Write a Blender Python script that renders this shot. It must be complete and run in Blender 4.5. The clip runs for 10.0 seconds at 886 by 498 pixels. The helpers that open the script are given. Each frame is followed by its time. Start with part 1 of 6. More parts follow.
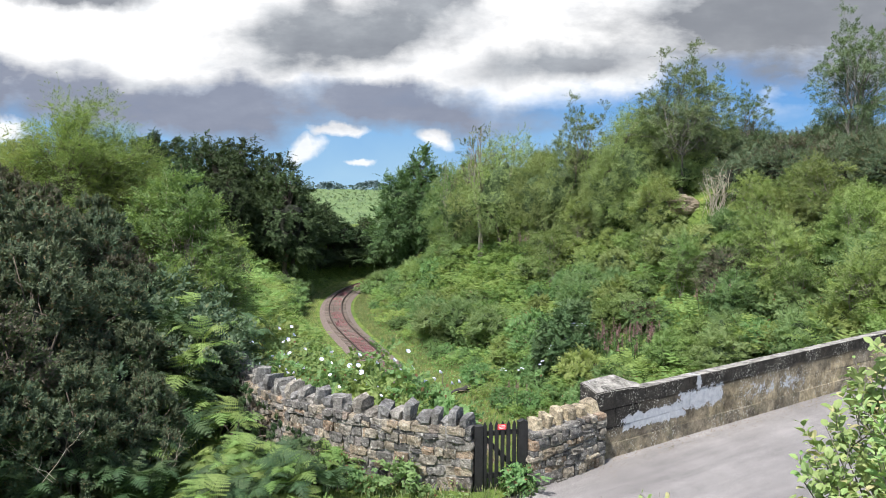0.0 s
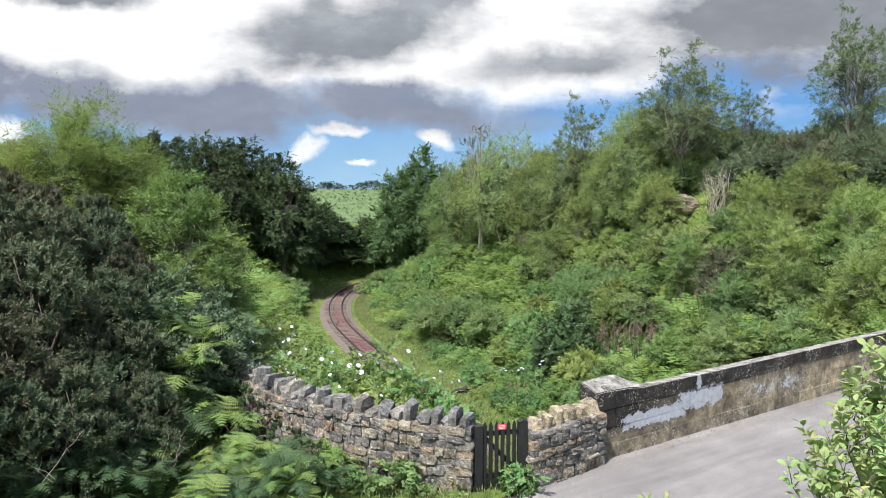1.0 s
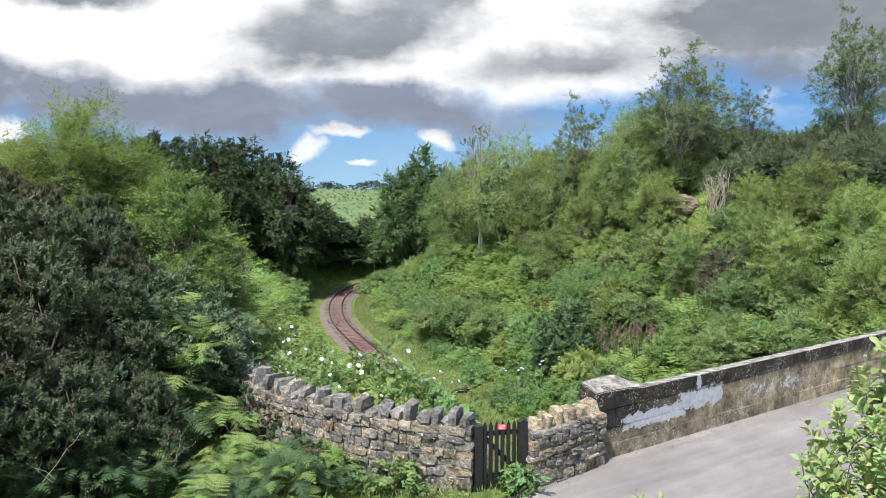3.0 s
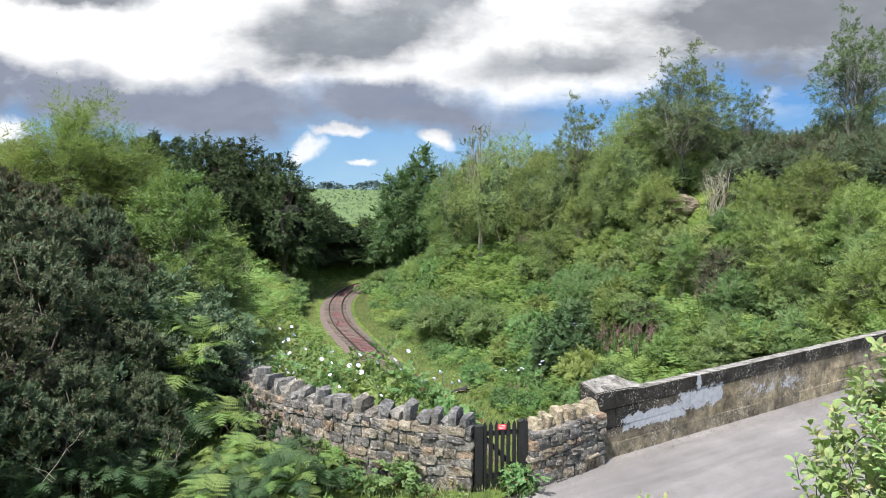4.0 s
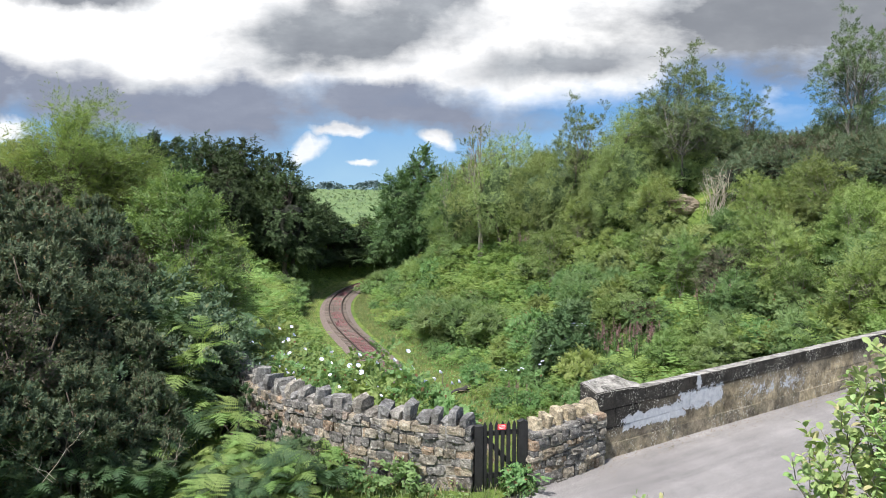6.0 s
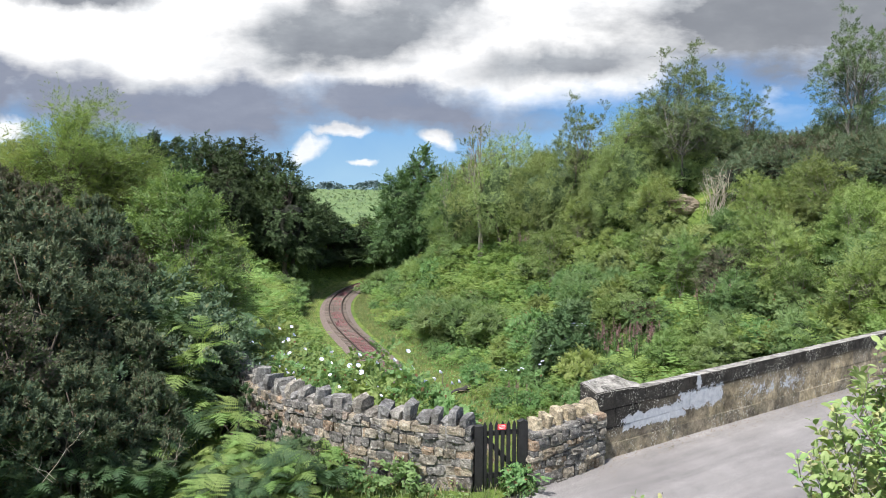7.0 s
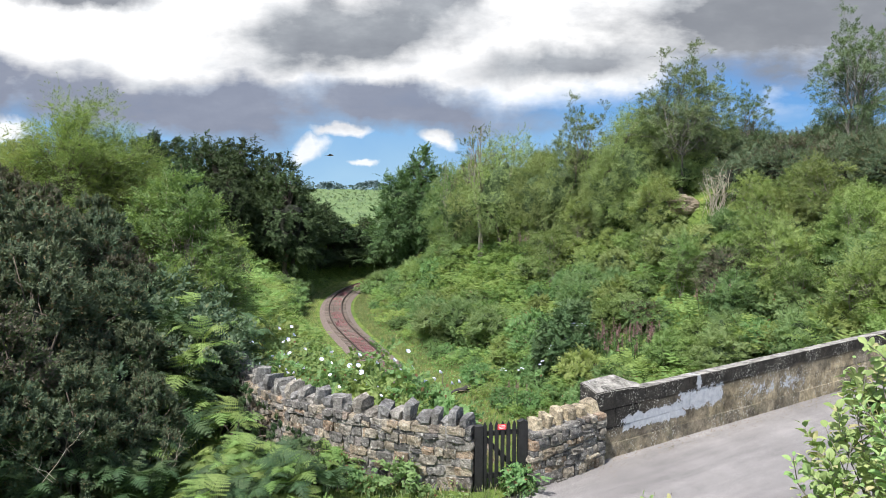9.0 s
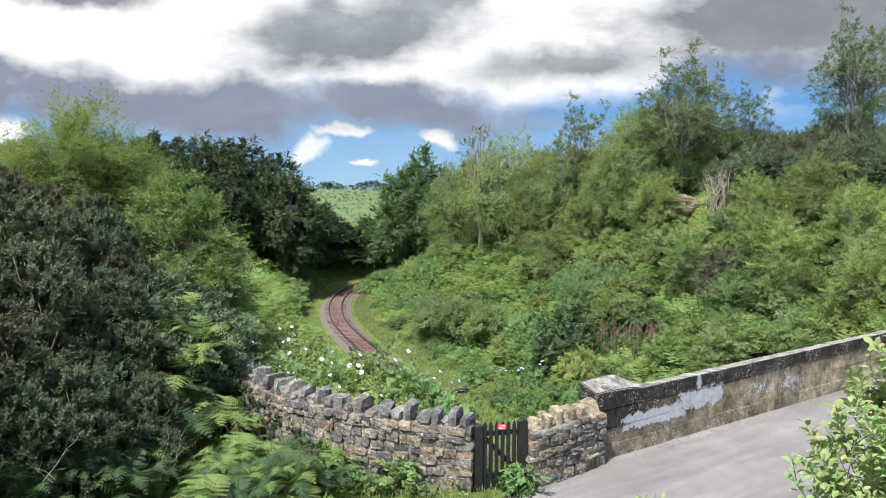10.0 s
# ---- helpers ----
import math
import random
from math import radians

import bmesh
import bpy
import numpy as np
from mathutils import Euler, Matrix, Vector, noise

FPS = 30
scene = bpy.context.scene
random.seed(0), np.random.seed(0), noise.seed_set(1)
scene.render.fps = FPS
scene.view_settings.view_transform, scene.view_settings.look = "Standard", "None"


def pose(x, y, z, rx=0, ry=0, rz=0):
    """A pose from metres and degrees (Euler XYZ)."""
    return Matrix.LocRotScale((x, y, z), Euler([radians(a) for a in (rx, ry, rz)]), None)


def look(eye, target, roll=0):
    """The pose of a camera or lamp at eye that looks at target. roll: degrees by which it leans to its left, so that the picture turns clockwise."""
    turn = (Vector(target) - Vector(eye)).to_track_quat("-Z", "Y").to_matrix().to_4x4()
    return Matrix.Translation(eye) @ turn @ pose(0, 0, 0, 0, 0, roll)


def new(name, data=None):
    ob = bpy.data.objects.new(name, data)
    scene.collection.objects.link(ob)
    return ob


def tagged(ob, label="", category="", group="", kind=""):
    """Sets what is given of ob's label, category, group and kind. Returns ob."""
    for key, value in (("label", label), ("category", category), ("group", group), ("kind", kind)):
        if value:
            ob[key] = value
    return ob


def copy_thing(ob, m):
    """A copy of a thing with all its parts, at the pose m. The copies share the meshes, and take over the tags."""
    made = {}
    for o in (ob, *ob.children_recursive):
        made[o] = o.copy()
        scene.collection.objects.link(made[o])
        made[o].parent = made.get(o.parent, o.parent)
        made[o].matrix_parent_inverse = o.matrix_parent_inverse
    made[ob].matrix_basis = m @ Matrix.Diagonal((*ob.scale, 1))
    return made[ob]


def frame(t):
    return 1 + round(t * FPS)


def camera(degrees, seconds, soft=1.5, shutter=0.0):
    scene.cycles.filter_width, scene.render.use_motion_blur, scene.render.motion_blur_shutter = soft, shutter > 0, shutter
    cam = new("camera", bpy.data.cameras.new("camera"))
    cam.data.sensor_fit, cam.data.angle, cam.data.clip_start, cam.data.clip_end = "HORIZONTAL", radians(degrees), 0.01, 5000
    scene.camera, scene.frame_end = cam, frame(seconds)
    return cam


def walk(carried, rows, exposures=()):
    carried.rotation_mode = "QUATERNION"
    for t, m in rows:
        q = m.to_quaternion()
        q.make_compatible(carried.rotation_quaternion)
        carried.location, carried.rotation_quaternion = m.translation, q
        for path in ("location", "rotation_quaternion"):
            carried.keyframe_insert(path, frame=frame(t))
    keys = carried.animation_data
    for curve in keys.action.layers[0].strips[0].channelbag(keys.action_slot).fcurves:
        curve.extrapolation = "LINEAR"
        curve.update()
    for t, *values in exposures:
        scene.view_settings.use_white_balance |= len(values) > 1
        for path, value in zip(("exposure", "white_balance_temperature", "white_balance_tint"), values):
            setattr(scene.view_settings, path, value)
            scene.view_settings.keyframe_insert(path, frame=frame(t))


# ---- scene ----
cam = camera(65.0, 10.0, soft=0.8)
EYE = Vector((0.0, 0.0, 5.3))
STAND = look(EYE, EYE + Vector((0, math.cos(radians(5.2)), -math.sin(radians(5.2)))))
walk(cam, [(0.0, STAND), (10.0, STAND)])

# ---------------------------------------------------------------- light
SUN_TO = Vector((-0.27, -0.42, 0.86)).normalized()
world = bpy.data.worlds.new("world")
scene.world = world
world.use_nodes = True
wt = world.node_tree
sky = wt.nodes.new("ShaderNodeTexSky")
sky.sky_type = "NISHITA"
sky.sun_disc = False
sky.sun_elevation = math.asin(SUN_TO.z)
sky.sun_rotation = math.atan2(SUN_TO.x, SUN_TO.y)
sky.air_density, sky.dust_density, sky.ozone_density = 1.0, 2.0, 1.0
wt.links.new(sky.outputs["Color"], wt.nodes["Background"].inputs["Color"])
wt.nodes["Background"].inputs["Strength"].default_value = 0.13
sun = new("sun", bpy.data.lights.new("sun", "SUN"))
sun.data.energy, sun.data.angle, sun.data.color = 4.8, radians(1.5), (1.0, 0.97, 0.94)
sun.matrix_world = look(SUN_TO * 60, (0, 0, 0))
scene.view_settings.exposure = 0.81

# ---------------------------------------------------------------- node helpers
def mat_new(name):
    m = bpy.data.materials.new(name)
    m.use_nodes = True
    return m, m.node_tree, m.node_tree.nodes["Principled BSDF"]


def nd(nt, kind, **kw):
    n = nt.nodes.new(kind)
    for k, v in kw.items():
        if k in n.inputs:
            n.inputs[k].default_value = v
    return n


def noise_tex(nt, scale, detail=4.0, coord="Object", rough=0.55, stretch=None):
    tc = nt.nodes.new("ShaderNodeTexCoord")
    n = nd(nt, "ShaderNodeTexNoise", Scale=scale, Detail=detail, Roughness=rough)
    src = tc.outputs[coord]
    if stretch:
        mp = nt.nodes.new("ShaderNodeMapping")
        mp.inputs["Scale"].default_value = stretch
        nt.links.new(src, mp.inputs["Vector"])
        src = mp.outputs["Vector"]
    nt.links.new(src, n.inputs["Vector"])
    return n.outputs["Fac"]


def ramp(nt, fac, stops):
    r = nt.nodes.new("ShaderNodeValToRGB")
    el = r.color_ramp.elements
    while len(el) < len(stops):
        el.new(0.5)
    for e, (p, c) in zip(el, stops):
        e.position = p
        e.color = (*c, 1) if len(c) == 3 else c
    nt.links.new(fac, r.inputs["Fac"])
    return r.outputs["Color"]


def mix(nt, fac, a, b, blend="MIX"):
    m = nt.nodes.new("ShaderNodeMix")
    m.data_type, m.blend_type = "RGBA", blend
    for sock, v in ((m.inputs[0], fac), (m.inputs[6], a), (m.inputs[7], b)):
        if hasattr(v, "is_linked"):
            nt.links.new(v, sock)
        elif isinstance(v, (int, float)):
            sock.default_value = v
        else:
            sock.default_value = (*v, 1)
    return m.outputs[2]


def calc(nt, op, a, b=0.0, c=0.0, clamp=False):
    m = nt.nodes.new("ShaderNodeMath")
    m.operation, m.use_clamp = op, clamp
    for sock, v in zip(m.inputs, (a, b, c)):
        if hasattr(v, "is_linked"):
            nt.links.new(v, sock)
        else:
            sock.default_value = v
    return m.outputs[0]


def bump(nt, bsdf, height, strength, dist):
    b = nd(nt, "ShaderNodeBump", Strength=strength, Distance=dist)
    nt.links.new(height, b.inputs["Height"])
    nt.links.new(b.outputs["Normal"], bsdf.inputs["Normal"])


def leaf_mat(name, low, high, odd=None, odd_share=0.04, rough=0.6, glow=0.35, patch=0.25, grain=1.1, gloss=0.2):
    """Leaves: colour differs from leaf to leaf and from plant to plant; light passes through."""
    m, nt, b = mat_new(name)
    low, high = (*low[:2], low[2] * 1.42), (*high[:2], high[2] * 1.42)
    geo = nt.nodes.new("ShaderNodeNewGeometry")
    info = nt.nodes.new("ShaderNodeObjectInfo")
    col = mix(nt, geo.outputs["Random Per Island"], low, high)
    if odd:
        pick = calc(nt, "GREATER_THAN", calc(nt, "FRACT", calc(nt, "MULTIPLY", geo.outputs["Random Per Island"], 37.7)), 1 - odd_share)
        col = mix(nt, pick, col, odd)
    hsv = nd(nt, "ShaderNodeHueSaturation")
    nt.links.new(col, hsv.inputs["Color"])
    nt.links.new(calc(nt, "MULTIPLY_ADD", info.outputs["Random"], 0.045, 0.478), hsv.inputs["Hue"])
    big = noise_tex(nt, grain, 3, "Object")
    plant = calc(nt, "MULTIPLY_ADD", calc(nt, "FRACT", calc(nt, "MULTIPLY", info.outputs["Random"], 17.3)), 0.34, 0.83)
    nt.links.new(calc(nt, "MULTIPLY", plant, calc(nt, "MULTIPLY_ADD", big, patch * 2.4, 1 - patch * 1.2)), hsv.inputs["Value"])
    out = hsv.outputs["Color"]
    nt.links.new(out, b.inputs["Base Color"])
    b.inputs["Roughness"].default_value = rough
    b.inputs["Specular IOR Level"].default_value = gloss
    tr = nt.nodes.new("ShaderNodeBsdfTranslucent")
    nt.links.new(mix(nt, 0.5, out, mix(nt, 1.0, out, (1.2, 1.25, 0.5), "MULTIPLY")), tr.inputs["Color"])
    ms = nd(nt, "ShaderNodeMixShader", Fac=glow)
    nt.links.new(b.outputs[0], ms.inputs[1])
    nt.links.new(tr.outputs[0], ms.inputs[2])
    nt.links.new(ms.outputs[0], nt.nodes["Material Output"].inputs["Surface"])
    return m


def rough_mat(name, stops, scale, bump_scale, bump_str, bump_dist, rough=0.9, coord="Object", rand=0.0, stretch=None):
    m, nt, b = mat_new(name)
    f = noise_tex(nt, scale, 6, coord, 0.65, stretch)
    col = ramp(nt, f, stops)
    if rand:
        info = nt.nodes.new("ShaderNodeObjectInfo")
        v = calc(nt, "MULTIPLY_ADD", info.outputs["Random"], rand, 1 - rand / 2)
        hsv = nd(nt, "ShaderNodeHueSaturation")
        nt.links.new(col, hsv.inputs["Color"])
        nt.links.new(v, hsv.inputs["Value"])
        col = hsv.outputs["Color"]
    nt.links.new(col, b.inputs["Base Color"])
    b.inputs["Roughness"].default_value = rough
    bump(nt, b, noise_tex(nt, bump_scale, 5, coord, 0.7, stretch), bump_str, bump_dist)
    return m


# ---------------------------------------------------------------- materials
M = {}
M["bark"] = rough_mat("bark", [(0.3, (0.05, 0.04, 0.03)), (0.7, (0.16, 0.13, 0.10))], 6, 25, 0.8, 0.02, stretch=(1, 1, 0.25))
M["bark_pale"] = rough_mat("bark_pale", [(0.3, (0.13, 0.115, 0.09)), (0.7, (0.32, 0.29, 0.24))], 6, 25, 0.6, 0.02, stretch=(1, 1, 0.25))
M["bark_ash"] = rough_mat("bark_ash", [(0.3, (0.08, 0.072, 0.058)), (0.7, (0.19, 0.175, 0.145))], 6, 25, 0.6, 0.02, stretch=(1, 1, 0.25))
# two dark greens that put the shade inside crowns into the colour
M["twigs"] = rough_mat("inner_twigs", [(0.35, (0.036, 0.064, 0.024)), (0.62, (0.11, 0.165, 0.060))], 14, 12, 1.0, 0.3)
M["shaded_core_dark"] = rough_mat("inner_foliage_shade_dark", [(0.35, (0.008, 0.012, 0.006)), (0.65, (0.030, 0.036, 0.018))], 14, 12, 1.0, 0.3)
M["twig_dead"] = rough_mat("twig_dead", [(0.3, (0.26, 0.22, 0.16)), (0.7, (0.5, 0.45, 0.36))], 8, 30, 0.4, 0.01)
M["hawthorn"] = leaf_mat("hawthorn_leaf", (0.172, 0.232, 0.064), (0.25, 0.31, 0.09), glow=0.5)
M["willow"] = leaf_mat("willow_leaf", (0.155, 0.24, 0.072), (0.23, 0.315, 0.10), glow=0.5)
M["bramble"] = leaf_mat("bramble_leaf", (0.135, 0.23, 0.064), (0.21, 0.32, 0.092), odd=(0.19, 0.10, 0.06), odd_share=0.025, glow=0.46)
M["bright"] = leaf_mat("bright_leaf", (0.175, 0.25, 0.06), (0.25, 0.32, 0.082), glow=0.48)
M["gorse"] = leaf_mat("gorse_leaf", (0.058, 0.085, 0.036), (0.125, 0.155, 0.066), odd=(0.15, 0.12, 0.07), odd_share=0.10, glow=0.25, gloss=0.08, patch=0.45, grain=1.5)
M["gorse_bank"] = leaf_mat("bank_gorse_leaf", (0.075, 0.11, 0.045), (0.14, 0.18, 0.075), odd=(0.15, 0.12, 0.07), odd_share=0.12, glow=0.3, gloss=0.1)
M["gorse_brown"] = leaf_mat("gorse_brown_leaf", (0.085, 0.080, 0.042), (0.145, 0.122, 0.066), odd=(0.075, 0.105, 0.048), odd_share=0.4, glow=0.25, gloss=0.08, patch=0.45, grain=2.0)
# oak leaves darkened for the wood's shaded side; oak_lit is the sunlit tone
M["oak"] = leaf_mat("oak_shaded_leaf", (0.040, 0.064, 0.021), (0.068, 0.098, 0.032), glow=0.2, gloss=0.06, grain=0.5)
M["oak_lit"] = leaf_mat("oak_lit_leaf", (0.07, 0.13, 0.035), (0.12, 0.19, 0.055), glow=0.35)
M["ash"] = leaf_mat("ash_leaf", (0.10, 0.142, 0.048), (0.15, 0.195, 0.066), glow=0.35)
M["rowan"] = leaf_mat("rowan_leaf", (0.112, 0.168, 0.040), (0.185, 0.245, 0.058), glow=0.42)
M["elder"] = leaf_mat("elder_leaf", (0.07, 0.125, 0.04), (0.115, 0.175, 0.055), glow=0.3)
M["birch"] = leaf_mat("birch_leaf", (0.135, 0.19, 0.042), (0.2, 0.25, 0.056), glow=0.45)
M["briar"] = leaf_mat("briar_leaf", (0.065, 0.11, 0.042), (0.125, 0.175, 0.075), odd=(0.20, 0.23, 0.12), odd_share=0.08, glow=0.35)
M["fern"] = leaf_mat("fern_leaf", (0.155, 0.24, 0.05), (0.26, 0.36, 0.085), glow=0.45, patch=0.2)
# fern green with gorse shade put into it; broom and stalks share it
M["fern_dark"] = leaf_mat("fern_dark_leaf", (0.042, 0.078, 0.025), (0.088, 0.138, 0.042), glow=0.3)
M["sallow"] = leaf_mat("sallow_leaf", (0.21, 0.31, 0.08), (0.35, 0.43, 0.13), odd=(0.44, 0.42, 0.22), odd_share=0.12, glow=0.4)
M["grass"] = leaf_mat("grass_blade", (0.15, 0.20, 0.06), (0.27, 0.29, 0.10), odd=(0.34, 0.29, 0.16), odd_share=0.22, glow=0.35)
M["white"] = leaf_mat("white_petal", (0.8, 0.8, 0.78), (0.9, 0.9, 0.88), glow=0.3, patch=0.02)
M["pink"] = leaf_mat("pink_petal", (0.20, 0.125, 0.085), (0.28, 0.19, 0.125), glow=0.3)

# ---------------------------------------------------------------- the land
GATE = (0.98, 11.9)
WALL_N = (0.515, -0.857)
FLOOR = -9.6
TRACK_KNOTS = [(14.4, 0.0), (7.4, 20.0), (0.7, 40.0), (-5.9, 58.7), (-11.4, 75.0), (-13.6, 90.0), (-11.9, 103.5), (-6.0, 112.5), (6.0, 120.0), (26.0, 126.0), (60.0, 130.0)]


def spline(knots, step):
    """Points along a smooth curve through the knots, evenly spaced."""
    k = np.array(knots, float)
    k = np.vstack([2 * k[0] - k[1], k, 2 * k[-1] - k[-2]])
    out = []
    for i in range(1, len(k) - 2):
        a, b, c, d = k[i - 1:i + 3]
        for t in np.linspace(0, 1, 40, endpoint=False):
            out.append(0.5 * (2 * b + (c - a) * t + (2 * a - 5 * b + 4 * c - d) * t * t + (3 * b - a - 3 * c + d) * t ** 3))
    out.append(k[-2])
    p = np.array(out)
    s = np.r_[0, np.cumsum(np.linalg.norm(np.diff(p, axis=0), axis=1))]
    u = np.arange(0, s[-1], step)
    return np.stack([np.interp(u, s, p[:, j]) for j in range(p.shape[1])], 1)


TRACK = spline(TRACK_KNOTS, 0.65)
T_DIR = np.gradient(TRACK, axis=0)
T_DIR /= np.linalg.norm(T_DIR, axis=1)[:, None]


def track_side(x, y):
    """Signed distance from the track, positive on its right."""
    x, y = np.atleast_1d(np.asarray(x, float)), np.atleast_1d(np.asarray(y, float))
    out = np.empty(x.shape)
    flat, fx, fy = out.ravel(), x.ravel(), y.ravel()
    px, py = TRACK[::3, 0], TRACK[::3, 1]
    dx, dy = T_DIR[::3, 0], T_DIR[::3, 1]
    for i in range(0, fx.size, 4000):
        ax, ay = fx[i:i + 4000, None] - px, fy[i:i + 4000, None] - py
        j = np.argmin(ax * ax + ay * ay, axis=1)
        r = np.arange(j.size)
        side = ax[r, j] * dy[j] - ay[r, j] * dx[j]
        flat[i:i + 4000] = np.sign(side) * np.sqrt((ax * ax + ay * ay)[r, j])
    return out


def sstep(a, b, x):
    t = np.clip((x - a) / (b - a), 0, 1)
    return t * t * (3 - 2 * t)


def wavy(x, y, f):
    return np.sin(x * f + 1.3 * np.sin(y * f * 0.7)) * np.cos(y * f * 0.9 + 0.8 * np.sin(x * f * 0.6))


def wall_line(x):
    """y of the roadside walls."""
    return np.where(x < 0.55, 11.9 + 0.62 * (0.55 - x), 11.9 + 0.60 * (x - 0.55))


def ground_z(x, y):
    x, y = np.atleast_1d(np.asarray(x, float)), np.atleast_1d(np.asarray(y, float))
    s = track_side(x, y)
    q = -((x - GATE[0]) * WALL_N[0] + (y - GATE[1]) * WALL_N[1])
    # near side: road shelf, bank under the viewer, bank on the left
    hill = 0.42 * np.clip(-x - 4.6, 0, 9) + 0.08 * np.clip(-x - 13.6, 0, 40)
    beyond = np.clip(y - wall_line(x) - 0.9, 0, 60)
    hill = hill * (1 - 0.75 * sstep(32, 60, y))
    near = hill - 0.42 * beyond * sstep(-13, -4, x) - 0.05 * beyond
    near = near + np.clip(-q - 6.4, 0, 3.6) * 1.08
    near = np.maximum(near, FLOOR)
    # right plateau
    right = 5.3 + 0.17 * np.clip(s - 25, 0, 16) + 0.02 * (y - 45) * sstep(110, 60, y)
    top = np.where(s > 0, np.where(q < 0.4, np.where(q < -6.4, near, 0.0), right), near)
    rise = np.where(s > 0, 0.36 * np.clip(s - 3.9, 0, 3.6) + 0.78 * np.clip(s - 7.5, 0, 100), (1.0 + 1.6 * sstep(32, 15, y)) * np.clip(-s - 4.4, 0, 100))
    cut = np.where(q < 1.0, FLOOR + 4.0 * np.clip(abs(s) - 4.2, 0, 50), FLOOR + rise)
    z = np.minimum(top, cut)
    z = z + 0.25 * wavy(x, y, 0.55) * np.clip((z - FLOOR) / 4, 0, 1) * sstep(0.6, 3, q) * sstep(200, 120, y)
    # valley and hillside far away
    far = np.interp(y, [100, 140, 330, 900, 1300, 3000], [FLOOR, FLOOR, -22, 2.5, -8, -20]) + 2.0 * wavy(x, y, 0.008) * sstep(300, 700, y)
    far = far + 10 * sstep(60, 260, abs(x + 100))* sstep(600,300,y)
    k = sstep(125, 200, y)
    return z * (1 - k) + far * k


def gz(x, y):
    return float(ground_z(x, y)[0])


# ---------------------------------------------------------------- mesh helpers
def raw_mesh(name, verts, faces, mat, smooth=False):
    me = bpy.data.meshes.new(name)
    verts = np.asarray(verts, np.float32).reshape(-1, 3)
    if isinstance(faces, np.ndarray):
        n, k = faces.shape
        me.vertices.add(len(verts))
        me.vertices.foreach_set("co", verts.ravel())
        me.loops.add(n * k)
        me.loops.foreach_set("vertex_index", faces.astype(np.int32).ravel())
        me.polygons.add(n)
        me.polygons.foreach_set("loop_start", np.arange(0, n * k, k, dtype=np.int32))
        me.update(calc_edges=True)
    else:
        me.from_pydata([tuple(v) for v in verts.tolist()], [], faces)
    if smooth:
        me.polygons.foreach_set("use_smooth", np.ones(len(me.polygons), bool))
    me.materials.append(mat)
    return me


def part(name, me, parent=None, label="", m=None):
    """One mesh object under a thing or a part; me is a mesh or (bmesh, material)."""
    if isinstance(me, tuple):
        bm, mat = me
        me = bpy.data.meshes.new(name)
        bm.to_mesh(me)
        bm.free()
        me.materials.append(mat)
    ob = new(name, me)
    if parent:
        ob.parent = parent
    if m is not None:
        ob.matrix_basis = m
    if label:
        tagged(ob, label)
    return ob


def thing(name, m, label, category, group="", kind=""):
    e = new(name)
    e.empty_display_size = 0.2
    e.matrix_basis = m
    return tagged(e, label, category, group, kind)


def unit(v):
    return v / np.maximum(np.linalg.norm(v, axis=-1, keepdims=True), 1e-9)


def leaves(centres, axis, normal, length, width, fold=0.18):
    """Folded diamond leaves, four corners each: (n, 4, 3)."""
    axis = unit(axis)
    side = unit(np.cross(axis, normal))
    up = np.cross(side, axis)
    L, W = np.asarray(length)[:, None], np.asarray(width)[:, None]
    base = centres - axis * L * 0.5
    tip = centres + axis * L * 0.5
    mid = centres + axis * L * 0.02
    return np.stack([base, mid + side * W * 0.5 + up * W * fold, tip, mid - side * W * 0.5 + up * W * fold], 1)


def leaf_mesh(name, quads, mat):
    n, k = quads.shape[:2]
    return raw_mesh(name, quads.reshape(-1, 3), np.arange(n * k).reshape(n, k), mat)


